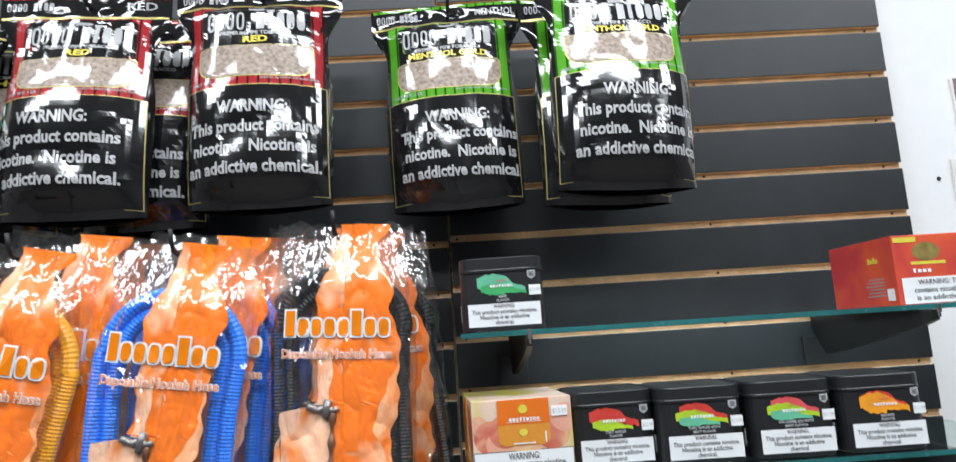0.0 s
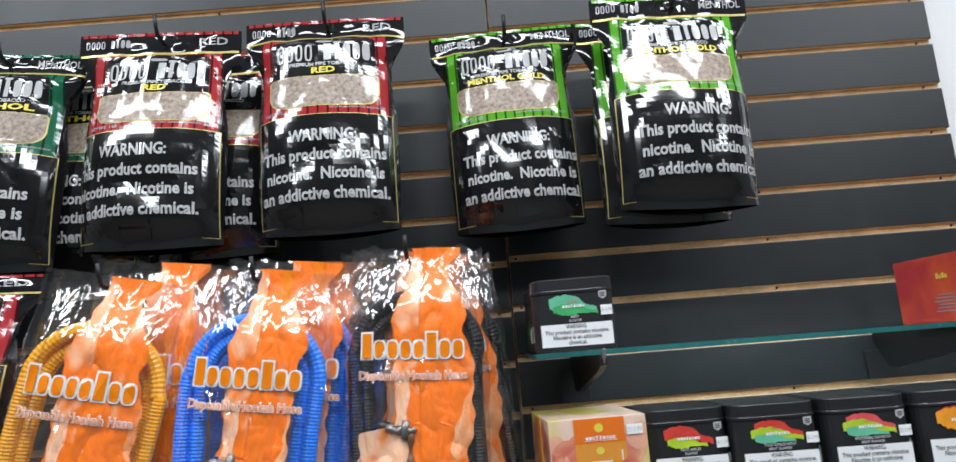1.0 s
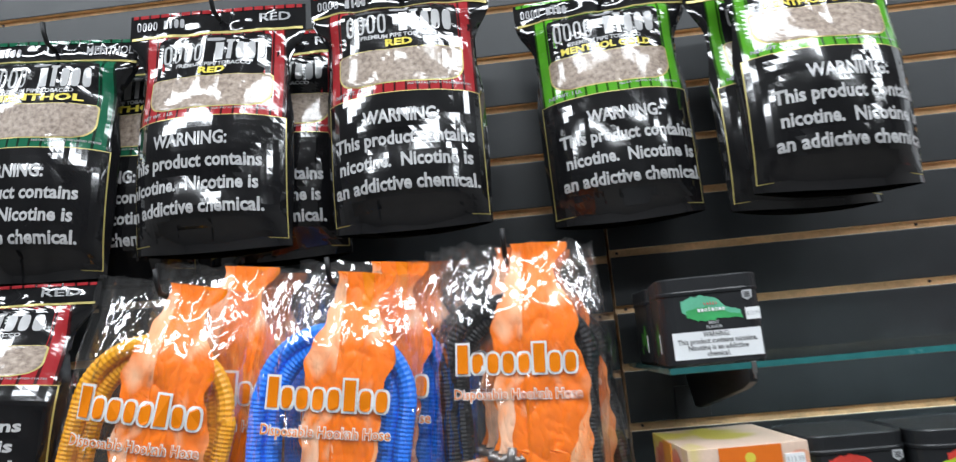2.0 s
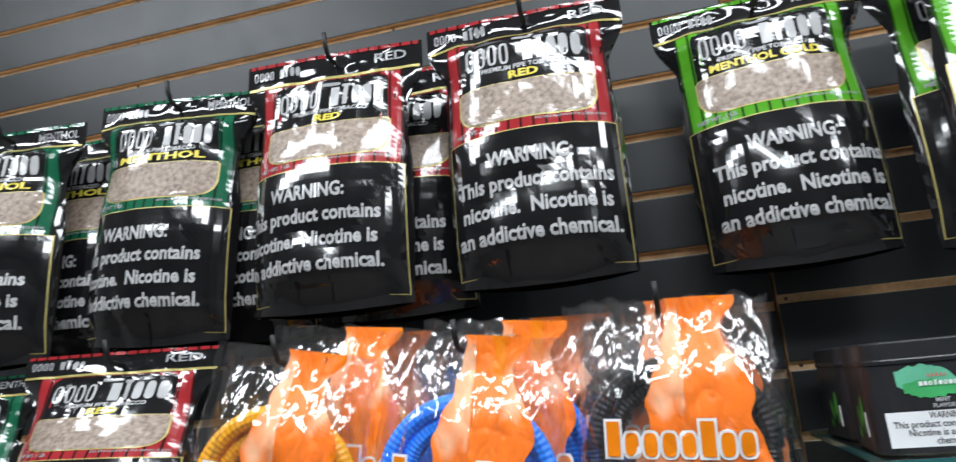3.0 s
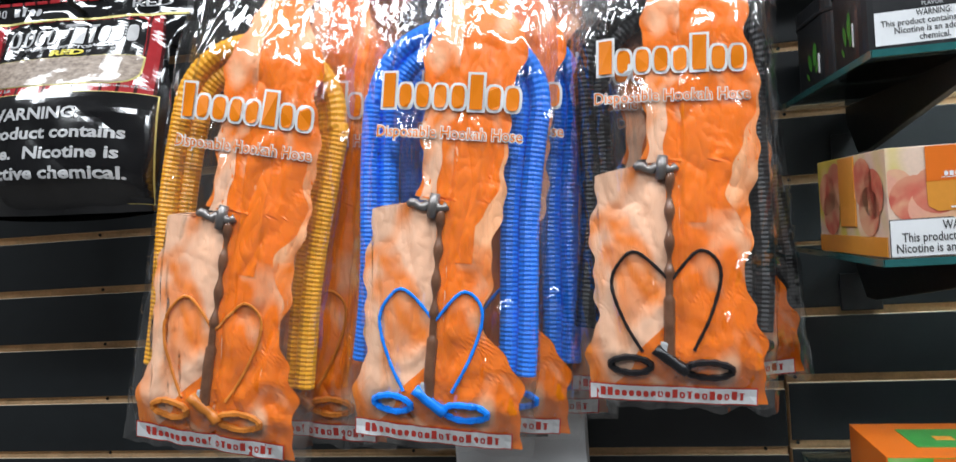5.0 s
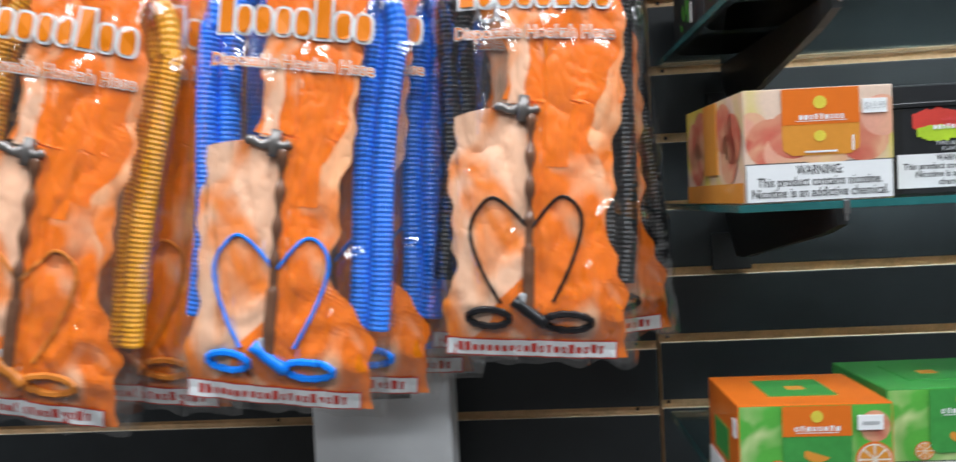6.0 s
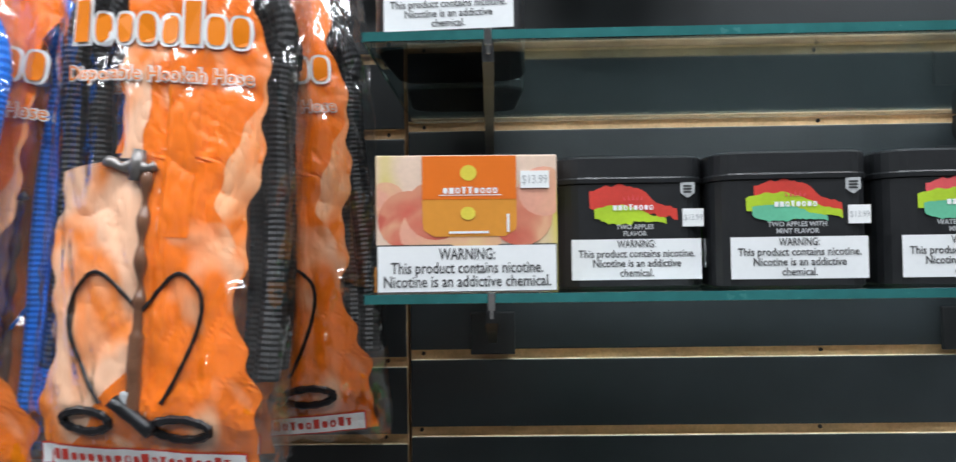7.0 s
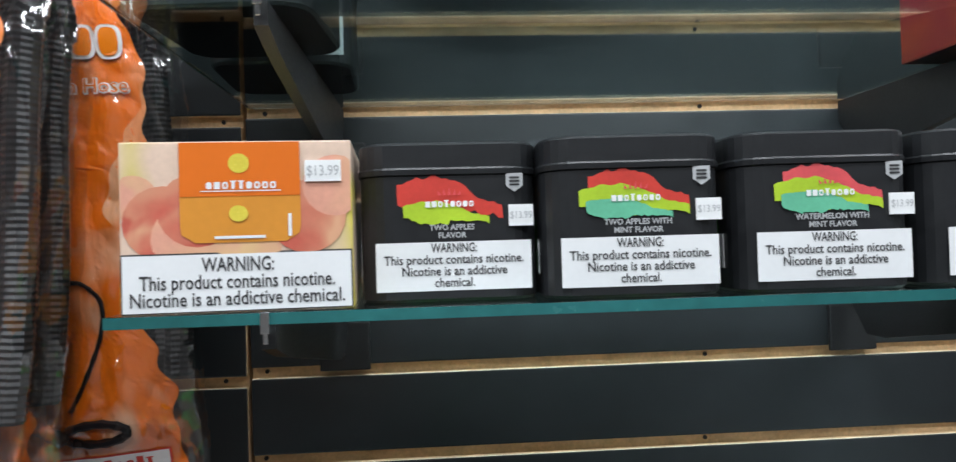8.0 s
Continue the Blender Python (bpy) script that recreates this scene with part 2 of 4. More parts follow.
FITTING = mat("grey_metal_fitting", (0.26, 0.24, 0.23), 0.32, 0.6, vary=0.3, scale=120)


# ---- mesh helpers ----
def mesh_ob(name, bm, material, parent=None, label="", smooth=False):
    me = bpy.data.meshes.new(name)
    bm.to_mesh(me)
    bm.free()
    for m in (material if isinstance(material, (list, tuple)) else (material,)):
        me.materials.append(m)
    if smooth:
        for p in me.polygons:
            p.use_smooth = True
    ob = new(name, me)
    if parent:
        ob.parent = parent
    if label:
        tagged(ob, label)
    return ob


def part(name, bm, material, parent, label="", smooth=False):
    return mesh_ob(name, bm, material, parent, label, smooth)


def box(bm, x0, y0, z0, x1, y1, z1, bevel=0.0):
    """An axis-aligned block, with bevelled edges where bevel is given."""
    r = bmesh.ops.create_cube(bm, size=1.0, matrix=Matrix.Translation(((x0 + x1) / 2, (y0 + y1) / 2, (z0 + z1) / 2)) @ Matrix.Diagonal((x1 - x0, y1 - y0, z1 - z0, 1)))
    if bevel:
        edges = list({e for v in r["verts"] for e in v.link_edges})
        bmesh.ops.bevel(bm, geom=edges, offset=bevel, segments=2, affect="EDGES", profile=0.6)
    return bm


def boxed(*args, bevel=0.0):
    return box(bmesh.new(), *args, bevel=bevel)


def sheet(f, nx, nz):
    """A grid mesh from f(a, b), a and b from 0 to 1."""
    bm = bmesh.new()
    vs = [[bm.verts.new(f(i / nx, j / nz)) for i in range(nx + 1)] for j in range(nz + 1)]
    for j in range(nz):
        for i in range(nx):
            bm.faces.new((vs[j][i], vs[j + 1][i], vs[j + 1][i + 1], vs[j][i + 1]))
    return bm


def tube(points, radius, sides=8, closed=False):
    """A tube along points; radius is a number or a function of the index."""
    bm = bmesh.new()
    pts = [Vector(p) for p in points]
    rings, up = [], Vector((0, 1, 0.01))
    n = len(pts)
    for i, p in enumerate(pts):
        a, b = (pts[(i - 1) % n], pts[(i + 1) % n]) if closed else (pts[max(0, i - 1)], pts[min(n - 1, i + 1)])
        d = (b - a).normalized()
        s = d.cross(up)
        s = s.normalized() if s.length > 1e-6 else Vector((1, 0, 0))
        t = s.cross(d).normalized()
        r = radius(i) if callable(radius) else radius
        rings.append([bm.verts.new(p + r * (math.cos(k * 2 * math.pi / sides) * s + math.sin(k * 2 * math.pi / sides) * t)) for k in range(sides)])
    for i in range(n if closed else n - 1):
        q, w = rings[i], rings[(i + 1) % n]
        for k in range(sides):
            bm.faces.new((q[k], q[(k + 1) % sides], w[(k + 1) % sides], w[k]))
    if not closed:
        bm.faces.new(rings[0][::-1])
        bm.faces.new(rings[-1])
    return bm


TEXTS = {}


def text_shape(text, size, bold=0.0, align="CENTER", wide=1.0):
    """Flat letters as (points, faces) in x and z, centred on the origin."""
    key = (text, size, bold, align, wide)
    if key not in TEXTS:
        cu = bpy.data.curves.new("letters", "FONT")
        cu.body, cu.size, cu.align_x, cu.align_y, cu.offset, cu.resolution_u = text, size, align, "CENTER", bold, 2
        ob = bpy.data.objects.new("letters", cu)
        scene.collection.objects.link(ob)
        me = bpy.data.meshes.new_from_object(ob.evaluated_get(bpy.context.evaluated_depsgraph_get()))
        TEXTS[key] = ([(v.co.x * wide, v.co.y) for v in me.vertices], [tuple(p.vertices) for p in me.polygons])
        bpy.data.objects.remove(ob)
        bpy.data.meshes.remove(me)
    return TEXTS[key]


def lay_text(f, text, size, x, z, bold=0.0, lift=0.0008, width=None, align="CENTER", limit=9.0):
    """Letters laid on the surface y = f(x, z), lifted towards the viewer; width squeezes the line to that length."""
    pts, faces = text_shape(text, size, bold, align)
    k = 1.0
    if width:
        xs = [p[0] for p in pts]
        k = width / (max(xs) - min(xs))
    bm = bmesh.new()
    hold = lambda q: max(-limit, min(limit, q))
    vs = [bm.verts.new((hold(x + px * k), f(hold(x + px * k), z + pz) - lift, z + pz)) for px, pz in pts]
    for fc in faces:
        try:
            bm.faces.new([vs[i] for i in fc])
        except ValueError:
            pass
    return bm


def lay_patch(f, x0, x1, z0, z1, lift=0.0005, nx=12, nz=10, round_low=0.0, arch=0.0, round_top=0.0):
    """A printed field laid on the surface y = f(x, z), with rounded lower or upper corners and an arched top."""
    cx, hw = (x0 + x1) / 2, (x1 - x0) / 2

    def place(a, b):
        z = z1 + (z0 - z1) * b
        h = hw
        for r, d in ((round_low, z - z0), (round_top, z1 - z)):
            if r and d < r:
                h = hw - r + math.sqrt(max(0, r * r - (r - d) ** 2))
        x = cx + h * (2 * a - 1)
        z = z - arch * (1 - b) * ((x - cx) / hw) ** 2
        return (x, f(x, z) - lift, z)

    return sheet(place, nx, nz)


def mark_shape(f, kind, x0, x1, z0, z1, lift, stroke=0.3):
    """One plain shape of a maker's mark, laid on y = f(x, z): "o" a rounded ring, "i" a bar, "s" a solid lozenge, "t" a bar with a cap."""
    bm = bmesh.new()
    cx, cz, rx, rz = (x0 + x1) / 2, (z0 + z1) / 2, (x1 - x0) / 2, (z1 - z0) / 2
    put = lambda x, z: bm.verts.new((x, f(x, z) - lift, z))
    n = 16

    def ring(k, grow):
        """A rounded outline: an ellipse squared off."""
        a = 2 * math.pi * k / n
        c, q = math.cos(a), math.sin(a)
        e = 0.65
        return cx + (rx - grow) * math.copysign(abs(c) ** e, c), cz + (rz - grow) * math.copysign(abs(q) ** e, q)

    if kind in "os":
        outer = [put(*ring(k, 0)) for k in range(n)]
        if kind == "s":
            bm.faces.new(outer)
        else:
            g = min(rx, rz) * 2 * stroke
            inner = [put(*ring(k, g)) for k in range(n)]
            for k in range(n):
                m = (k + 1) % n
                bm.faces.new((outer[k], outer[m], inner[m], inner[k]))
    else:
        w = rx if kind == "i" else rx * 0.55
        bm.faces.new([put(cx - w, z0), put(cx + w, z0), put(cx + w, z1), put(cx - w, z1)])
        if kind == "t":
            h = (z1 - z0) * 0.16
            bm.faces.new([put(x0, z1), put(x1, z1), put(x1, z1 + h), put(x0, z1 + h)])
    return bm


def mark_parts(f, n, x0, x1, z0, z1, lift, seed, material, parent, gap=0.25, stroke=0.3, rise=0.0, skip=(), kinds="osit", grow=0.0):
    """A row of plain shapes that stands for a lettered mark, each a part of its own."""
    rnd = random.Random(seed)
    w = (x1 - x0) / n
    for i in range(n):
        kind = kinds[i % len(kinds)] if len(kinds) > 4 else rnd.choice(kinds)
        top = z1 + (rise if kind == "i" else 0)
        if i not in skip:
            part("mark_shape", mark_shape(f, kind, x0 + w * (i + gap / 2) - grow, x0 + w * (i + 1 - gap / 2) + grow, z0 - grow, top + grow, lift, stroke), material, parent)


def flat(y):
    return lambda x, z: y


# ---- room ----
def setting(name, bm, material, label, kind="structure"):
    return tagged(mesh_ob(name, bm, material), label, name.split("_")[0], kind=kind)


setting("floor", boxed(-3.5, -4.5, -0.1, 3.5, 0.2, 0), FLOOR_M, "worn brown vinyl floor of the shop")
setting("ceiling", boxed(-3.5, -4.5, 2.8, 3.5, 0.2, 2.9), CEIL, "plain white painted shop ceiling")
setting("wall_back", boxed(-3.5, 0.045, 0, 3.5, 0.2, 2.8), WHITE_WALL, "white painted wall behind the slatwall panels")
DIM_WALL = mat("dim_wall_paint", (0.30, 0.29, 0.28), 0.6, vary=0.15, scale=4, bump=0.08, bump_scale=250)
setting("wall_south", boxed(-3.5, -4.6, 0, 3.5, -4.5, 2.8), DIM_WALL, "plain grey wall opposite the display")
setting("wall_west", boxed(-3.6, -4.6, 0, -3.5, 0.2, 2.8), DIM_WALL, "plain grey side wall")
setting("wall_east", boxed(3.5, -4.6, 0, 3.6, 0.2, 2.8), DIM_WALL, "plain grey side wall")

PITCH, SLOT = 0.0762, 0.0095


def slatwall(x0, x1, z_ref, low, high, screws, label):
    """A slatwall panel: raw fibreboard back with laminated black slats; slot openings hang down from z_ref + k * PITCH."""
    panel = new("wall_slats")
    tagged(panel, label, "slatwall", kind="structure")
    part("backing", boxed(x0, 0.0075, z_ref + low * PITCH, x1, 0.04, z_ref + high * PITCH - SLOT), MDF, panel, "raw brown fibreboard back of the grooves")
    bm = bmesh.new()
    z1 = PITCH - SLOT
    box(bm, x0, 0.0, 0.0, x1, 0.0073, z1, bevel=0.0018)
    for f in bm.faces:
        f.material_index = 0 if f.normal.y < -0.8 else 2 if f.normal.z > 0.3 and f.normal.y < -0.1 else 1
    first = part("slat", bm, (LAMINATE, MDF, PALE_EDGE), panel)
    first.location.z = z_ref + low * PITCH
    for k in range(low + 1, high):
        s = first.copy()
        scene.collection.objects.link(s)
        s.location.z = z_ref + k * PITCH
    dots = None
    for k in range(low + 1, high):
        for x in screws:
            if dots is None:
                bm = bmesh.new()
                bmesh.ops.create_cone(bm, cap_ends=True, segments=8, radius1=0.0022, radius2=0.0018, depth=0.0018, matrix=pose(0, 0, 0, 90))
                dots = d = part("screw", bm, BLACK_METAL, panel)
            else:
                d = dots.copy()
                scene.collection.objects.link(d)
            d.location = (x + 0.004 * math.sin(k * 7.0), 0.0068, z_ref + k * PITCH - SLOT * 0.45)
    return panel


slatwall(0.0015, 0.7225, 1.2205, -8, 14, (0.014, 0.41, 0.70), "black slatwall panel with raw brown slots and glass shelves")
slatwall(-1.9, -0.0015, 1.2135, -8, 14, (-0.022, -0.45, -0.89), "black slatwall panel with raw brown slots and peg hooks")


# ---- glass shelves ----
def bracket(x, z, depth, name="shelf_bracket"):
    """A black knife bracket hooked into a slot, with a chrome clip at its nose."""
    root = new(name)
    bm = bmesh.new()
    prof = [(0.0, 0.0), (-depth, 0.0), (-depth, -0.012), (-depth * 0.9, -0.020), (-0.055, -0.054), (-0.030, -0.054), (0.0, -0.018)]
    a = [bm.verts.new((-0.0035, y, zz)) for y, zz in prof]
    b = [bm.verts.new((0.0035, y, zz)) for y, zz in prof]
    bm.faces.new(a)
    bm.faces.new(b[::-1])
    for i in range(len(prof)):
        j = (i + 1) % len(prof)
        bm.faces.new((a[j], a[i], b[i], b[j]))
    bmesh.ops.recalc_face_normals(bm, faces=bm.faces)
    part("arm", bm, BLACK_METAL, root)
    part("hook_plate", boxed(-0.022, -0.005, -0.072, 0.022, -0.0006, -0.030, bevel=0.0015), BLACK_METAL, root)
    clip = bmesh.new()
    box(clip, -0.0022, -depth - 0.0075, -0.004, 0.0022, -depth - 0.0052, 0.0065, bevel=0.0006)
    box(clip, -0.0012, -depth - 0.0065, -0.009, 0.0012, -depth - 0.004, -0.003, bevel=0.0005)
    part("clip", clip, CHROME, root, "small chrome glass clip")
    root.location = (x, 0, z)
    return tagged(root, "black steel shelf bracket with chrome clip in a slatwall slot", "bracket", "shelf brackets")


def glass_shelf(x0, x1, z, depth, label):
    ob = new("glass_shelf")
    pane = part("pane", boxed(0, -depth, -0.006, x1 - x0, -0.008, 0, bevel=0.0006), GLASS, ob)
    pane.visible_shadow = False
    part("front_edge", boxed(0, -depth - 0.0008, -0.0058, x1 - x0, -depth - 0.0002, -0.0002), GLASS_EDGE, ob, "dark green ground glass edge")
    part("end_edge", boxed(-0.0009, -depth, -0.0058, -0.0003, -0.009, -0.0002), GLASS_EDGE, ob)
    ob.location = (x0, 0, z)
    return tagged(ob, label, "shelf", "glass shelves")


UP, LOW, THIRD = 1.452, 1.2945, 1.058
glass_shelf(0.009, 0.665, UP, 0.276, "green-edged glass shelf holding a tin and a red carton")
glass_shelf(0.009, 0.665, LOW, 0.276, "green-edged glass shelf holding a carton and black tins")
glass_shelf(0.009, 0.665, THIRD, 0.276, "green-edged glass shelf holding orange and green cartons")
for bz in (UP, LOW, THIRD):
    for bx in (0.084, 0.545):
        bracket(bx, bz - 0.0062, 0.272)


# ---- tins ----
def round_rect(w, d, r, n=6):
    pts = []
    for cx, cy, a0 in ((w / 2 - r, -d / 2 + r, -90), (w / 2 - r, d / 2 - r, 0), (-w / 2 + r, d / 2 - r, 90), (-w / 2 + r, -d / 2 + r, 180)):
        for k in range(n + 1):
            a = radians(a0 + 90 * k / n)
            pts.append((cx + r * math.cos(a), cy + r * math.sin(a)))
    return pts


def loft(levels, n=6):
    """A closed body from rounded-rectangle levels (z, width, depth, radius)."""
    bm = bmesh.new()
    rings = [[bm.verts.new((x, y, z)) for x, y in round_rect(w, d, r, n)] for z, w, d, r in levels]
    for q, w in zip(rings, rings[1:]):
        m = len(q)
        for k in range(m):
            bm.faces.new((q[k], q[(k + 1) % m], w[(k + 1) % m], w[k]))
    bm.faces.new(rings[0][::-1])
    bm.faces.new(rings[-1])
    return bm


def brush(seed, x0, x1, z0, z1, y, lean=0.28):
    """A ragged brush-stroke blot."""
    rnd = random.Random(seed)
    bm = bmesh.new()
    n = 22
    top, bot = [], []
    for i in range(n + 1):
        a = i / n
        x = x0 + (x1 - x0) * a
        h = z1 - z0
        hi = (0.62 + 0.38 * math.sin(math.pi * min(1, 0.12 + a * 1.15)) ** 0.6) * (1 - (0.75 - lean) * max(0, (a - 0.4) / 0.6) ** 1.4)
        low = 0.30 * max(0, 1 - a * 5) + lean * 0.5 * math.sin(math.pi * a) * (a > 0.5)
        top.append((x + rnd.uniform(-1, 1) * 0.0007, z0 + h * hi * rnd.uniform(0.93, 1.02)))
        bot.append((x + rnd.uniform(-1, 1) * 0.0007, z0 + h * min(low + rnd.uniform(0, 0.10), hi - 0.08)))
    vt, vb = [bm.verts.new((x, y, z)) for x, z in top], [bm.verts.new((x, y, z)) for x, z in bot]
    for i in range(n):
        bm.faces.new((vt[i], vb[i], vb[i + 1], vt[i + 1]))
    return bm


TW, TD, TH = 0.097, 0.097, 0.0805


def tin(x, y, z, turn, lines, paints, label, front=True):
    """A rounded-square lidded tin; the origin is at the middle of its base, its front at y = -TD / 2."""
    root = new("tobacco_tin")
    body = loft([(0.0, TW - 0.006, TD - 0.006, 0.016), (0.0015, TW - 0.002, TD - 0.002, 0.018), (0.0632, TW - 0.002, TD - 0.002, 0.018), (0.0640, TW - 0.004, TD - 0.004, 0.017)])
    part("body", body, TIN, root, smooth=False)
    lid = loft([(0.0634, TW - 0.003, TD - 0.003, 0.018), (0.0641, TW, TD, 0.019), (0.0666, TW + 0.0004, TD + 0.0004, 0.019), (0.0676, TW - 0.001, TD - 0.001, 0.0185),
                (0.0790, TW - 0.001, TD - 0.001, 0.0185), (TH - 0.0004, TW - 0.003, TD - 0.003, 0.0175), (TH, TW - 0.006, TD - 0.006, 0.016), (TH - 0.001, TW - 0.009, TD - 0.009, 0.015)])
    part("lid", lid, TIN, root, "pressed black tin lid")
    fy = -TD / 2 + 0.001
    f = flat(fy)
    lab = part("warning_label", lay_patch(f, -0.0390, 0.0425, 0.0055, 0.0300, 0.0003, 2, 2), LABEL_WHITE, root, "white paper warning label")
    for i, (s, w) in enumerate((("WARNING:", 0.024), ("This product contains nicotine.", 0.073), ("Nicotine is an addictive", 0.055), ("chemical.", 0.021))):
        part("warning_line", lay_text(f, s, 0.0065, 0.0018, 0.0268 - 0.0058 * i, 0.00008, 0.0006, w), INK, lab)
    for i, (pm, x0, x1, z0, z1) in enumerate(paints):
        part("brush_mark", brush(3 + i, x0, x1, z0, z1, fy - 0.0003 - 0.00025 * i), pm, root)
    mark_parts(f, 8, -0.013, 0.013, 0.0475, 0.0505, 0.0012, 5, LABEL_WHITE, root)
    crown = bmesh.new()
    for k in range(5):
        xx = -0.005 + 0.0025 * k
        vs = [crown.verts.new(p) for p in ((xx - 0.0008, fy - 0.0012, 0.0535), (xx + 0.0008, fy - 0.0012, 0.0535), (xx + 0.0012 * (k - 2) * 0.5, fy - 0.0012, 0.0575 - 0.0008 * abs(k - 2)))]
        crown.faces.new(vs)
    part("crest", crown, PAINT_PINK, root)
    for i, s in enumerate(lines):
        part("flavour_line", lay_text(f, s, 0.0040, 0.001, 0.0372 - 0.0040 * i, 0.0001, 0.0006), GREY_PRINT, root)
    shield = bmesh.new()
    shield.faces.new([shield.verts.new((a, fy - 0.0004, b)) for a, b in ((0.030, 0.064), (0.030, 0.0575), (0.0345, 0.0545), (0.039, 0.0575), (0.039, 0.064))])
    sh = part("shield_badge", shield, GREY_PRINT, root, "grey shield badge")
    for i in range(3):
        part("bar", lay_patch(f, 0.0318, 0.0372, 0.0612 - 0.0018 * i, 0.0622 - 0.0018 * i, 0.0007, 1, 1), INK, sh)
    side = bmesh.new()
    for k, (yy, zz, ln, an) in enumerate(((-0.012, 0.020, 0.022, 100), (-0.004, 0.017, 0.018, 70), (-0.014, 0.014, 0.012, 130), (0.002, 0.010, 0.010, 40))):
        c, s = math.cos(radians(an)), math.sin(radians(an))
        ring = []
        for q in range(10):
            t = q / 10 * 2 * math.pi
            u, v = ln / 2 * math.cos(t) + ln / 2, ln * 0.24 * math.sin(t)
            ring.append(side.verts.new((-TW / 2 + 0.0004, yy + u * c - v * s, zz + u * s + v * c)))
        side.faces.new(ring)
    part("leaf_print", side, LEAF, root, "printed green mint leaves")
    part("side_bar", boxed(-TW / 2 + 0.0002, -0.026, 0.012, -TW / 2 + 0.0006, -0.022, 0.030), LABEL_WHITE, root)
    if front:
        st = part("price_sticker", boxed(0.0310, fy - 0.0012, 0.0372, 0.0440, fy - 0.0002, 0.0480), STICKER, root, "small white price sticker")
        part("price", lay_text(f, "$13.99", 0.0052, 0.0375, 0.0425, 0.0, 0.0015, 0.0115), GREY_PRINT, st)
    root.matrix_world = pose(x, y, z, 0, 0, turn) @ Matrix.Diagonal((1, 1, 1.04, 1))
    return tagged(root, label, "tin", "black tins on the shelves")


MINT_PAINT = ((PAINT_MINT, -0.027, 0.027, 0.0395, 0.0630), (PAINT_GREEN, -0.023, 0.028, 0.0385, 0.0520))
APPLE_PAINT = ((PAINT_RED, -0.027, 0.028, 0.0410, 0.0635), (PAINT_LIME, -0.024, 0.021, 0.0385, 0.0510))
APPLE_MINT_PAINT = ((PAINT_RED, -0.024, 0.028, 0.0430, 0.0640), (PAINT_LIME, -0.029, 0.028, 0.0400, 0.0565), (PAINT_MINT, -0.026, 0.019, 0.0385, 0.0495))
MELON_PAINT = ((PAINT_PINK, -0.024, 0.028, 0.0430, 0.0640), (PAINT_LIME, -0.029, 0.028, 0.0400, 0.0575), (PAINT_MINT, -0.026, 0.020, 0.0385, 0.0505))
MANGO_PAINT = ((PAINT_RED, -0.024, 0.025, 0.0420, 0.0640), (PAINT_ORANGE, -0.028, 0.027, 0.0385, 0.0620))
tin(0.0610, -0.2130, UP, -4, ("MINT", "FLAVOR"), MINT_PAINT, "black tin with green brush mark and mint label on glass shelf")
tin(0.0630, -0.104, UP, 3, ("MINT", "FLAVOR"), MINT_PAINT, "black mint tin standing behind another tin on the glass shelf", False)
tin(0.1728, -0.2030, LOW, 1, ("TWO APPLES", "FLAVOR"), APPLE_PAINT, "black tin with red and lime brush mark beside a peach carton")
tin(0.2705, -0.2165, LOW, -2, ("TWO APPLES WITH", "MINT FLAVOR"), APPLE_MINT_PAINT, "black tin with red, lime and mint brush mark on glass shelf")
tin(0.3725, -0.2185, LOW, -2, ("WATERMELON WITH", "MINT FLAVOR"), MELON_PAINT, "black tin with pink and green brush mark on glass shelf")
tin(0.4750, -0.2185, LOW, -1, ("MANGO", "FLAVOR"), MANGO_PAINT, "black tin with orange brush mark near the shelf end")


# ---- cartons ----
def warn_plate(f, root, x0, x1, z0, z1, rows, size, edge=True):
    if edge:
        part("label_edge", lay_patch(f, x0 - 0.0007, x1 + 0.0007, z0 - 0.0006, z1 + 0.0008, 0.0003, 1, 1), INK, root)
    lab = part("warning_label", lay_patch(f, x0, x1, z0, z1, 0.0005, 1, 1), LABEL_WHITE, root, "white warning panel with black letters")
    step = (z1 - z0) / (len(rows) + 0.35)
    for i, (s, w) in enumerate(rows):
        part("warning_line", lay_text(f, s, size, (x0 + x1) / 2, z1 - step * (i + 0.66), 0.0001, 0.0008, w), INK, lab)
    return lab


def disc(cx, cz, rx, rz, y, n=20, arc=(0, 360)):
    bm = bmesh.new()
    bm.faces.new([bm.verts.new((cx + rx * math.cos(radians(arc[0] + (arc[1] - arc[0]) * k / n)), y, cz + rz * math.sin(radians(arc[0] + (arc[1] - arc[0]) * k / n)))) for k in range(n)])
    return bm


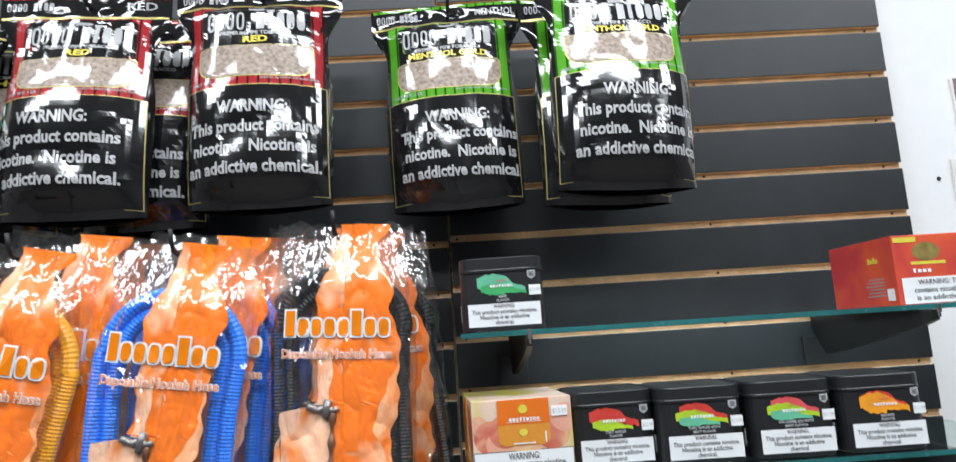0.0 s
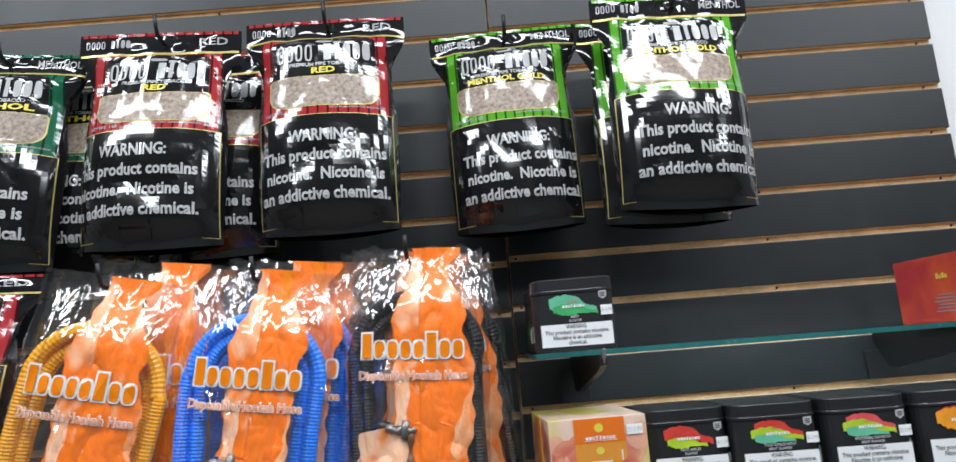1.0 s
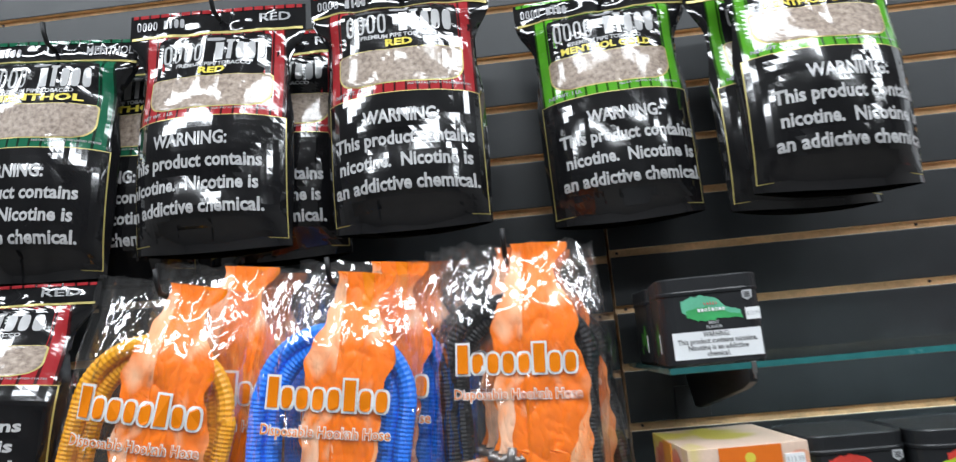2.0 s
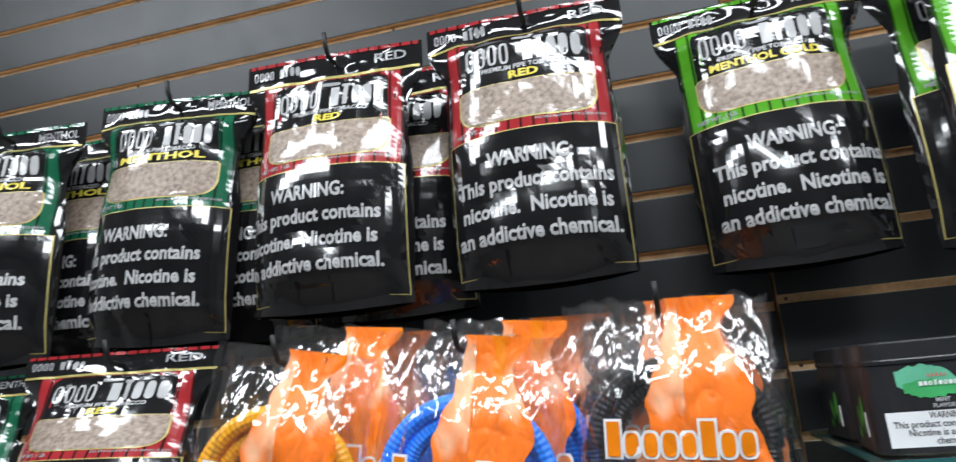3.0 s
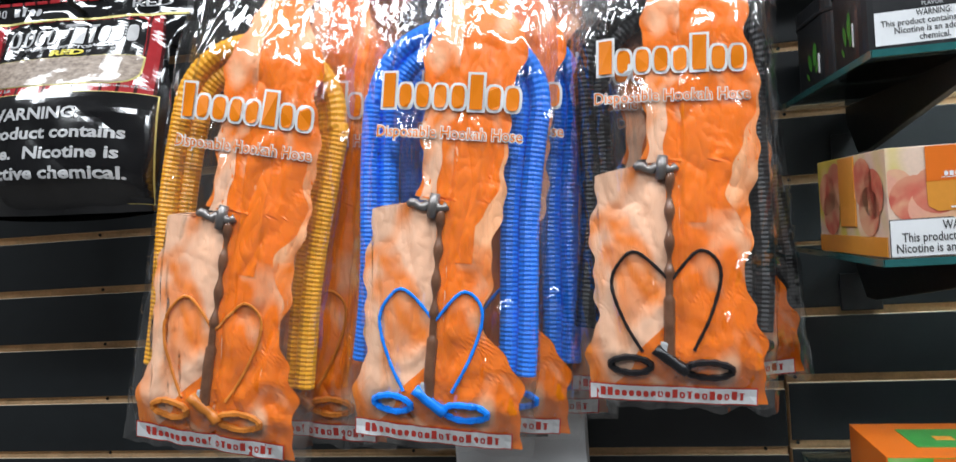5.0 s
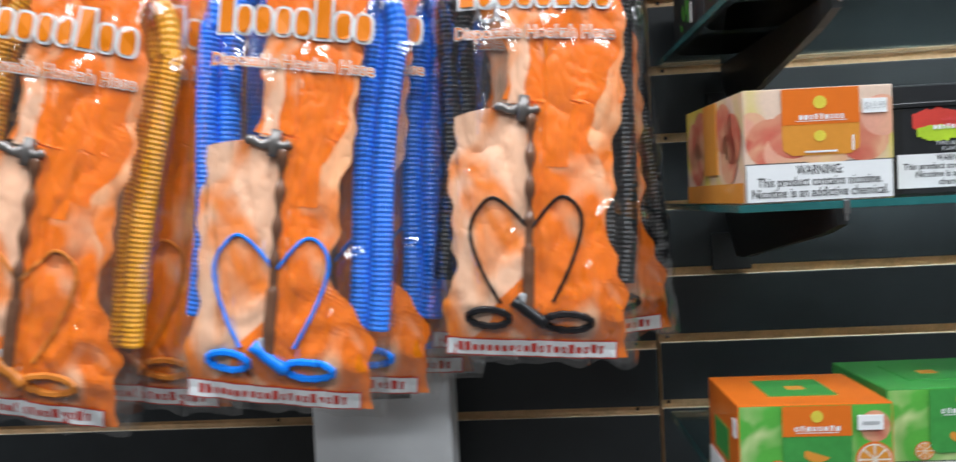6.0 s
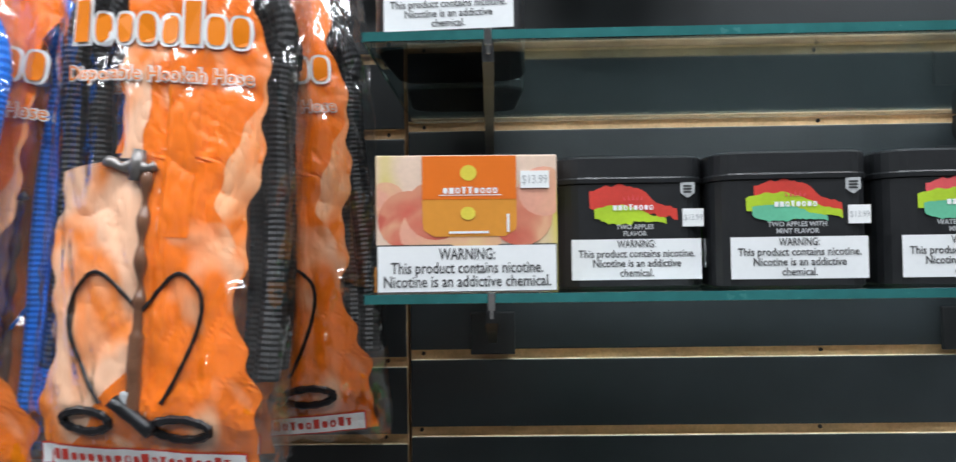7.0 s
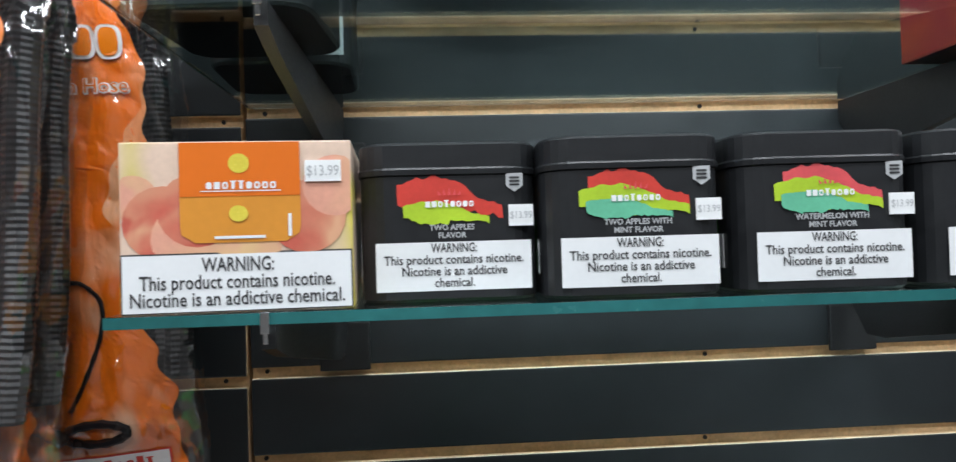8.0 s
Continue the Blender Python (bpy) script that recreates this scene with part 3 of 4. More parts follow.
def peach_carton():
    """The fruit-printed carton; the origin is at its front lower left corner."""
    root = new("tobacco_carton")
    w, d, h = 0.110, 0.135, 0.0835
    part("box", boxed(0, 0, 0, w, d, h, bevel=0.0008), (BLUSH,), root, "glossy fruit-printed card")
    f = flat(0.0)
    for cx, cz, r in ((0.020, 0.044, 0.019), (0.036, 0.050, 0.019), (0.032, 0.036, 0.018), (0.088, 0.046, 0.019), (0.102, 0.061, 0.016), (0.060, 0.034, 0.016), (0.006, 0.056, 0.012)):
        ring = [(cx + r * math.cos(k * math.pi / 10), cz + r * 0.95 * math.sin(k * math.pi / 10)) for k in range(20)]
        bm = bmesh.new()
        bm.faces.new([bm.verts.new((min(w - 0.0006, max(0.0006, a)), -0.0002 - 0.00003 * cx / 0.01, max(0.0285, b))) for a, b in ring])
        bmesh.ops.remove_doubles(bm, verts=bm.verts, dist=1e-6)
        part("fruit_print", bm, PEACH if r > 0.018 else PEACH_PALE, root)
    part("title_panel", lay_patch(f, 0.028, 0.085, 0.034, h - 0.0006, 0.0007, 8, 12, round_low=0.007), AMBER, root, "amber rounded title panel")
    part("title_band", lay_patch(f, 0.028, 0.085, 0.0565, h - 0.0006, 0.0009, 2, 2), ORANGE, root)
    mark_parts(f, 9, 0.040, 0.074, 0.0600, 0.0635, 0.0012, 4, LABEL_WHITE, root)
    part("rule", lay_patch(f, 0.038, 0.076, 0.0588, 0.0593, 0.0012, 1, 1), LABEL_WHITE, root)
    part("emblem", disc(0.056, 0.0725, 0.005, 0.0048, -0.0012), PRINT_YELLOW, root)
    part("fruit_emblem", disc(0.0555, 0.048, 0.0045, 0.004, -0.0012), PRINT_YELLOW, root)
    part("bar", lay_patch(f, 0.044, 0.068, 0.0358, 0.0372, 0.0012, 1, 1), LABEL_WHITE, root)
    part("bar", lay_patch(f, 0.079, 0.0806, 0.0365, 0.0475, 0.0012, 1, 1), LABEL_WHITE, root)
    warn_plate(f, root, 0.0008, w - 0.0012, 0.0010, 0.0285, (("WARNING:", 0.034), ("This product contains nicotine.", 0.092), ("Nicotine is an addictive chemical.", 0.101)), 0.0098)
    st = part("price_sticker", boxed(0.0875, -0.0016, 0.0630, 0.105, -0.0003, 0.0735), STICKER, root, "small white price sticker")
    part("price", lay_text(f, "$13.99", 0.0075, 0.0962, 0.0680, 0.0, 0.0019, 0.0155), GREY_PRINT, st)
    side = bmesh.new()
    box(side, -0.0016, 0.054, 0.024, -0.0002, 0.084, 0.0825)
    part("side_panel", side, AMBER, root)
    for yy, zz in ((0.022, 0.050), (0.040, 0.060), (0.112, 0.052), (0.094, 0.060), (0.030, 0.036), (0.105, 0.036)):
        bm = bmesh.new()
        bm.faces.new([bm.verts.new((-0.0009, yy + 0.018 * math.cos(k * math.pi / 9), zz + 0.020 * math.sin(k * math.pi / 9))) for k in range(18)])
        part("fruit_print", bm, PEACH, root)
    part("side_base", boxed(-0.0012, 0.002, 0.001, -0.0004, d - 0.002, 0.016), AMBER, root)
    root.matrix_world = pose(0.0150, -0.2720, LOW, 0, 0, 3.5)
    return tagged(root, "glossy orange carton with peaches printed, on glass shelf", "carton", "cartons on the shelves")


peach_carton()


def red_carton():
    root = new("tobacco_carton")
    w, d, h = 0.125, 0.130, 0.081
    part("box", boxed(0, 0, 0, w, d, h, bevel=0.0008), RED_CARTON, root, "glossy red printed card")
    f = flat(0.0)
    warn_plate(f, root, 0.006, w - 0.001, 0.001, 0.031, (("WARNING: This product", 0.080), ("contains nicotine. Nicotine", 0.092), ("is an addictive chemical.", 0.088)), 0.0085, False)
    part("picture", disc(0.040, 0.061, 0.017, 0.011, -0.0004), mat("brown_leaf_print", (0.16, 0.10, 0.03), 0.4, scale=90, alt=(0.35, 0.28, 0.08)), root, "printed heap of brown leaf")
    part("picture_base", lay_patch(f, 0.020, 0.062, 0.046, 0.0495, 0.0004, 1, 1), PRINT_YELLOW, root)
    part("flash", lay_patch(f, 0.002, 0.030, 0.0725, 0.0785, 0.0004, 1, 1), PRINT_YELLOW, root)
    mark_parts(f, 4, 0.020, 0.044, 0.0365, 0.0405, 0.0006, 9, LABEL_WHITE, root)
    part("badge", disc(0.094, 0.062, 0.012, 0.009, -0.0004), LABEL_WHITE, root)
    g = bmesh.new()
    for k in range(4):
        box(g, -0.0008, 0.030 + 0.005 * k, 0.052, -0.0002, 0.0335 + 0.005 * k, 0.057 + 0.002 * (k % 2))
    part("side_mark", g, PRINT_YELLOW, root)
    g = bmesh.new()
    for k in range(6):
        box(g, -0.0006, 0.022, 0.012 + 0.004 * k, -0.0002, 0.058 - 0.004 * (k % 3), 0.0133 + 0.004 * k)
    part("side_bars", g, PRINT_GREY, root)
    part("code_patch", boxed(-0.0009, 0.006, 0.006, -0.0002, 0.018, 0.020), LABEL_WHITE, root)
    root.matrix_world = pose(0.5160, -0.256, UP, 0, 0, 1.0)
    return tagged(root, "glossy red carton with leaf picture at the shelf end", "carton", "cartons on the shelves")


red_carton()


def citrus_slice(cx, cz, r, parent):
    """A printed orange half: rind, pale pith and wedges."""
    part("rind_print", disc(cx, cz, r, r, -0.0006), ORANGE, parent)
    part("pith_print", disc(cx, cz, r * 0.88, r * 0.88, -0.0008), CARTON, parent)
    for k in range(8):
        bm = bmesh.new()
        ring = [(0.10, 22.5), (0.80, 4), (0.82, 22.5), (0.80, 41)]
        bm.faces.new([bm.verts.new((cx + r * q * math.cos(radians(45 * k + a)), -0.0010, cz + r * q * math.sin(radians(45 * k + a)))) for q, a in ring])
        part("wedge_print", bm, AMBER, parent)


def citrus_carton(x, y, d, top, front, turn, label, leafy=True):
    root = new("tobacco_carton")
    w, h = 0.112, 0.0855
    part("box", boxed(0, 0, 0, w, d, h, bevel=0.0008), top, root)
    f = flat(0.0)
    part("front_panel", lay_patch(f, 0.001, w - 0.001, 0.028, h - 0.001, 0.0003, 1, 1), LEAF_PRINT if leafy else front, root, "printed green leaves")
    citrus_slice(0.098, 0.043, 0.0135, root)
    citrus_slice(0.028, 0.036, 0.0075, root)
    part("fruit_print", disc(0.099, 0.068, 0.011, 0.012, -0.0005), PEACH, root)
    part("title_panel", lay_patch(f, 0.032, 0.082, 0.034, h - 0.022, 0.0012, 8, 10, round_low=0.007), front, root)
    part("title_band", lay_patch(f, 0.032, 0.082, h - 0.024, h - 0.001, 0.0014, 2, 2), top, root)
    part("segment_print", disc(0.057, 0.048, 0.010, 0.006, -0.0016, 12, (150, 350)), AMBER, root)
    mark_parts(f, 8, 0.040, 0.074, 0.0655, 0.069, 0.0018, 6, LABEL_WHITE, root)
    part("rule", lay_patch(f, 0.042, 0.072, 0.0640, 0.0646, 0.0018, 1, 1), LABEL_WHITE, root)
    part("emblem", disc(0.057, 0.0765, 0.0045, 0.0045, -0.0018), PRINT_YELLOW, root)
    warn_plate(f, root, 0.001, w - 0.001, 0.001, 0.027, (("WARNING:", 0.034), ("This product contains nicotine.", 0.092), ("Nicotine is an addictive chemical.", 0.101)), 0.0095)
    st = part("price_sticker", boxed(0.086, -0.0026, 0.066, 0.104, -0.0016, 0.077), STICKER, root, "small white price sticker")
    part("price_bar", lay_patch(f, 0.089, 0.101, 0.070, 0.0725, 0.0029, 1, 1), GREY_PRINT, st)
    part("top_panel", boxed(0.030, d * 0.25, h - 0.0002, 0.082, d * 0.78, h + 0.0006), front, root)
    part("top_segment", boxed(0.050, d * 0.44, h + 0.0004, 0.064, d * 0.55, h + 0.001, bevel=0.0003), AMBER, root)
    part("side_panel", boxed(-0.0008, d * 0.30, 0.034, -0.0002, d * 0.75, h - 0.026), front, root)
    part("side_label", boxed(-0.0008, 0.001, 0.001, -0.0002, d - 0.001, 0.027), LABEL_WHITE, root)
    part("side_sticker", boxed(-0.0012, 0.002, h - 0.026, -0.0004, 0.010, h - 0.012), STICKER, root)
    root.matrix_world = pose(x, y, THIRD, 0, 0, turn)
    return tagged(root, label, "carton", "cartons on the shelves")


LEAF_PRINT = patchy("green_leaf_print", (0.10, 0.42, 0.06), (0.55, 0.66, 0.30), 22, 0.45, 0.62, 0.3, 0.1, (1, 1, 1))
citrus_carton(0.004, -0.270, 0.084, ORANGE, GREEN_CARTON, -1, "orange and green citrus carton on the low glass shelf")
citrus_carton(0.128, -0.240, 0.090, GREEN_CARTON, GREEN_CARTON, 1, "green citrus carton beside an orange one on glass")
citrus_carton(0.268, -0.247, 0.080, mat("olive_carton_print", (0.16, 0.18, 0.06), 0.35, scale=14, coat=0.4), GREEN_CARTON, 0, "olive green carton on the low glass shelf")


# ---- peg hooks ----
def peg_hook(x, z, reach):
    root = new("peg_hook")
    pts = [(0, 0, 0)] + [(0, -reach * k / 12, -0.004 * k / 12) for k in range(1, 12)] + [(0, -reach, 0.0), (0, -reach - 0.006, 0.010), (0, -reach - 0.009, 0.024)]
    part("wire", tube(pts, 0.0028, 8), BLACK_METAL, root, smooth=True)
    part("back_plate", boxed(-0.012, -0.0035, -0.022, 0.012, -0.0006, 0.012, bevel=0.001), BLACK_METAL, root)
    root.location = (x, 0, z)
    return tagged(root, "black wire peg hook set in a slatwall slot", "hook", "peg hooks")


# ---- tobacco pouches ----
BH = 0.308


def ss(a, b, t):
    t = min(1, max(0, (t - a) / (b - a)))
    return t * t * (3 - 2 * t)


def pouch_width(v):
    return 0.110 - 0.021 * ss(0.10, 0.27, v) + 0.005 * ss(0.34, 0.5, v) - 0.003 * ss(0.7, 1.0, v)


FLAT_FACED = (2, 3, 5, 6)


def pouch_front(seed):
    """The bulging, creased front y = f(x, z) of a filled pouch; z runs from 0 at the top to -BH."""
    off = Vector((seed * 3.7, seed * 1.3, 0))

    def f(x, z):
        v = min(1, max(0, -z / BH))
        u = min(1, abs(x) / pouch_width(v))
        rise = min(1, max(0, (v - 0.09) / 0.50))
        swell = 0.7 * rise + 0.3 * ss(0, 1, rise)
        if seed in FLAT_FACED:
            swell = 0.50 * ss(0.06, 0.16, v) + 0.50 * rise
        belly = 0.003 + 0.038 * swell * (1 - 0.55 * ss(0.86, 1.0, v))
        y = -belly * (1 - u ** 2.6) ** 0.75
        p = Vector((x * 15, z * 9, 0)) + off
        crease = 0.0034 * (1 - abs(noise.noise(p))) ** 3 + 0.0008 * noise.noise(p * 2.7)
        shoulder = 0.006 * math.exp(-((v - 0.24) / 0.10) ** 2) * abs(noise.noise(Vector((x * 38, z * 9, 5)) + off))
        calm = 1 - 0.2 * ss(0.42, 0.52, v) * (1 - ss(0.84, 0.92, v)) - 0.6 * math.exp(-((v - 0.36) / 0.09) ** 2)
        shoulder += 0.0042 * (1 - ss(0.10, 0.17, v)) * ss(0.0, 0.03, v) * noise.noise(Vector((x * 42, z * 46, 9)) + off) * (1 - u ** 6)
        return y + (crease - 0.002) * (0.35 + 0.65 * ss(0.05, 0.2, v)) * (1 - u ** 6) * calm + shoulder

    return f


SHIFT = {1: 0.013, 2: 0.008, 3: -0.001, 4: -0.014, 5: -0.014, 6: -0.010, 7: -0.010, 8: 0.0}


def pouch(kind, stripe, name_text, seed, label):
    """A hanging foil pouch; the origin is at the middle of its top edge."""
    root = new("tobacco_pouch")
    f = pouch_front(seed)
    bm = bmesh.new()
    nu, nv = 36, 54
    for back in (False, True):
        def place(a, b):
            x, z = pouch_width(b) * (2 * a - 1), -BH * b
            sag = 0.006 * ss(0.9, 1.0, b) * (1 - (2 * a - 1) ** 2)
            y = f(x, z)
            return (x, y if not back else -0.55 * y + 0.001, z - sag)
        piece = sheet(place, nu, nv)
        tmp = bpy.data.meshes.new("tmp")
        piece.to_mesh(tmp)
        piece.free()
        bm.from_mesh(tmp)
        bpy.data.meshes.remove(tmp)
    bmesh.ops.remove_doubles(bm, verts=bm.verts, dist=0.0004)
    bmesh.ops.recalc_face_normals(bm, faces=bm.faces)
    part("bag", bm, FOIL, root, "glossy black foil bag", smooth=True)
    part("header_trim", lay_patch(f, -0.106, 0.106, -0.005, -0.0005, 0.0007, 20, 2), stripe, root)
    mark_parts(f, 9, -0.102, -0.040, -0.022, -0.010, 0.0008, 2, PRINT_GREY, root, 0.22, 0.3, 0, (4,), "oooositsss")
    part("header_name", lay_text(f, kind, 0.016, 0.072, -0.016, 0.0003, 0.001, min(0.058, 0.013 * len(kind))), PRINT_GREY, root)
    part("zip_strip", lay_patch(f, -0.107, 0.107, -0.0345, -0.031, 0.0012, 24, 2), GOLD_LINE, root, "gold printed strip under the zip")
    field = part("colour_field", lay_patch(f, -0.086, 0.086, -0.155, -0.034, 0.0005, 30, 20), stripe, root)
    title = part("title_field", lay_patch(f, -0.070, 0.070, -0.100, -0.036, 0.0008, 24, 14, round_top=0.012), WARN, root)
    mark_parts(f, 10, -0.064, 0.064, -0.074, -0.048, 0.0014, 7, PRINT_WHITE, title, 0.22, 0.27, 0, (4,), "oooositsss")
    part("script_mark", mark_shape(f, "s", -0.010, 0.012, -0.0455, -0.0405, 0.0013), PRINT_GREY, root)
    part("type_line", lay_text(f, "PREMIUM PIPE TOBACCO", 0.0075, 0.0, -0.0795, 0.00025, 0.0013, 0.090), PRINT_WHITE, root)
    part("name_line", lay_text(f, name_text, 0.0125, 0.0, -0.0890, 0.0005, 0.0014, 0.032 if len(name_text) < 5 else 0.112), PRINT_YELLOW, root)
    part("window_edge", lay_patch(f, -0.0735, 0.0735, -0.1435, -0.0965, 0.0009, 26, 14, round_low=0.022, round_top=0.004), GOLD_LINE, root)
    part("window", lay_patch(f, -0.072, 0.072, -0.142, -0.0975, 0.0013, 26, 14, round_low=0.021, round_top=0.003), TOBACCO, root, "clear window showing brown cut tobacco")
    part("weight_line", lay_text(f, "NET WT. 1 LB.", 0.0065, -0.058, -0.1485, 0.0002, 0.0012), PRINT_GREY, root)
    part("small_line", lay_text(f, "SALE ONLY ALLOWED IN THE UNITED STATES", 0.0034, 0.044, -0.1465, 0.0001, 0.0012), PRINT_GREY, root)
    part("panel_edge", lay_patch(f, -0.0885, 0.0885, -0.3005, -0.155, 0.0006, 30, 20), GOLD_LINE, root)
    warn = part("warning_panel", lay_patch(f, -0.0875, 0.0875, -0.2995, -0.1562, 0.001, 30, 20), WARN, root, "black warning panel with white letters")
    for s, w, z in (("WARNING:", 0.088, -0.1860), ("This product contains", 0.160, -0.2120), ("nicotine.  Nicotine is", 0.152, -0.2385), ("an addictive chemical.", 0.164, -0.2650)):
        part("warning_line", lay_text(f, s, 0.0222, SHIFT[seed], z, 0.0007, 0.0017, w, "CENTER", 0.0875), PRINT_WHITE, warn)
    return tagged(root, label, "pouch", "hanging tobacco pouches")


# kind, name line, stripe, seed, x, y of the bag's plane, z of the top, turn, lean, hook, label
ROWS_OF_POUCHES = (
    ("MENTHOL GOLD", GREEN_STRIPE, 1, ((0.247, -0.165, 1.931, 0, 2), (0.229, -0.105, 1.924, 5, 1)), "glossy black and lime green tobacco pouch on a peg hook"),
    ("MENTHOL GOLD", GREEN_STRIPE, 2, ((0.014, -0.095, 1.932, -3, -1),), "glossy lime green tobacco pouch hung close to the wall"),
    ("RED", RED_STRIPE, 3, ((-0.236, -0.165, 1.934, 2, 0),), "glossy black and red tobacco pouch on a peg hook"),
    ("RED", RED_STRIPE, 4, ((-0.464, -0.170, 1.931, 3, 1), (-0.415, -0.100, 1.925, 0, 0)), "shiny red tobacco pouch hung over another one"),
    ("MENTHOL", DARKGREEN_STRIPE, 5, ((-0.680, -0.165, 1.918, 4, 3), (-0.610, -0.105, 1.915, 0, 0)), "glossy black and dark green tobacco pouch on a hook"),
    ("MENTHOL", DARKGREEN_STRIPE, 6, ((-0.930, -0.175, 1.915, 4, 1), (-0.875, -0.105, 1.915, 0, 0)), "dark green foil pouch hanging at the row's end"),
    ("RED", RED_STRIPE, 7, ((-0.712, -0.215, 1.602, 3, 2),), "red tobacco pouch hanging in the lower row"),
    ("MENTHOL", DARKGREEN_STRIPE, 8, ((-0.965, -0.190, 1.592, 3, 0),), "dark green tobacco pouch hanging in the lower row"),
)
for name_line, stripe, seed, spots, label in ROWS_OF_POUCHES:
    made = pouch(name_line.split()[0] if name_line != "RED" else "RED", stripe, name_line, seed, label)
    for k, (x, y, z, turn, lean) in enumerate(spots):
        m = pose(x, y + 0.010, z, -10 if z < 1.7 else -3, lean, turn) @ Matrix.Diagonal((1.12, 1, 0.74, 1) if z < 1.7 else (1, 1, 1, 1))
        if k == 0:
            made.matrix_world = m
        else:
            copy_thing(made, m)
    x, y, z, turn, lean = spots[0]
    peg_hook(x + 0.004, z - 0.012, -y + 0.012)


# ---- hose packs ----
HW, HH = 0.082, 0.415


def track(keys, v):
    """A smooth run through (v, value) pairs."""
    for (a, p), (b, q) in zip(keys, keys[1:]):
        if v <= b:
            return p + (q - p) * ss(a, b, max(a, v))
    return keys[-1][1]


FOLDS = ((0.004, 0.0030, 0.0022), (-0.036, 0.0022, 0.0035), (0.034, 0.0018, 0.0030), (-0.060, 0.0016, 0.0025), (0.058, 0.0016, 0.0026))


def pack_front(seed):
    """The bulging front y = f(x, z) of a bagged hose: long upright folds, cross wrinkles and a puckered top."""
    off = Vector((seed * 5.1, 0, seed * 2.2))

    def f(x, z):
        v = min(1, max(0, -z / HH))
        u = min(1, abs(x) / HW)
        belly = 0.003 + 0.021 * ss(0.02, 0.20, v) * (1 - 0.80 * ss(0.88, 1.0, v))
        y = -belly * (1 - u ** 3.2) ** 0.7
        for cx, deep, wide in FOLDS:
            sway = cx + 0.006 * noise.noise(Vector((v * 4, cx * 90, seed)))
            y += deep * math.exp(-((x - sway) / wide) ** 2) * (0.4 + 0.6 * abs(noise.noise(Vector((v * 6, cx * 50, seed + 3)))))
        p = Vector((x * 34, z * 17, 1)) + off
        wr = 0.0026 * (1 - abs(noise.noise(p))) ** 4 + 0.0016 * noise.noise(p * 2.1) + 0.0007 * (1 - abs(noise.noise(p * 4.3))) ** 3
        foot = 0.0022 * ss(0.72, 0.85, v) * noise.noise(Vector((x * 70, z * 60, 2)) + off)
        top = 0.0030 * (1 - ss(0.08, 0.24, v)) * noise.noise(Vector((x * 60, z * 12, 4)) + off)
        return y + (wr - 0.0012 + foot + top) * (1 - u ** 8)

    return f


def ribbed_hose(seed):
    """The ribbed hose bent over double: two runs down each side of the bag under one arch."""
    pts = []
    for lane, (half, deep, top) in enumerate(((0.0690, 0.004, -0.058), (0.0535 if seed == 2 else 0.0570, 0.008 if seed == 2 else 0.013, -0.072))):
        run = []
        for i in range(321):
            t = i / 320
            side = -1 if t < 0.5 else 1
            d = abs(t - 0.5) * 2
            if d < 0.26:
                a = d / 0.26 * math.pi / 2
                x, z = side * half * math.sin(a), top - (half * 0.95) * (1 - math.cos(a))
            else:
                k = (d - 0.26) / 0.74
                x, z = side * (half + 0.003 * math.sin(5 * k + seed + side)), top - half * 0.95 - 0.225 * k
            run.append((x, deep + 0.002 * math.sin(7 * t + seed), z))
        pts.append(run)
    return pts


LEFT_EDGE = ((0.0, -0.006), (0.10, -0.008), (0.19, -0.024), (0.30, -0.021), (0.50, -0.022), (0.525, -0.062), (0.68, -0.065), (0.80, -0.059), (0.88, -0.067), (1.0, -0.064))
RIGHT_EDGE = ((0.0, 0.048), (0.07, 0.037), (0.13, 0.047), (0.19, 0.056), (0.33, 0.054), (0.40, 0.058), (0.52, 0.054), (0.62, 0.050), (0.72, 0.046), (0.80, 0.058), (0.87, 0.073), (1.0, 0.070))


def print_left(v):
    """Left edge of the bag's print: a tab above, with a ragged step out below the fitting."""
    return track(LEFT_EDGE, v) + 0.0022 * math.sin(47 * v) + 0.0012 * math.sin(111 * v)


def print_right(v):
    """Right edge: lobed, drawn in above the foot and flaring out at it."""
    return track(RIGHT_EDGE, v) + 0.0026 * math.sin(39 * v + 1) + 0.0012 * math.sin(97 * v)


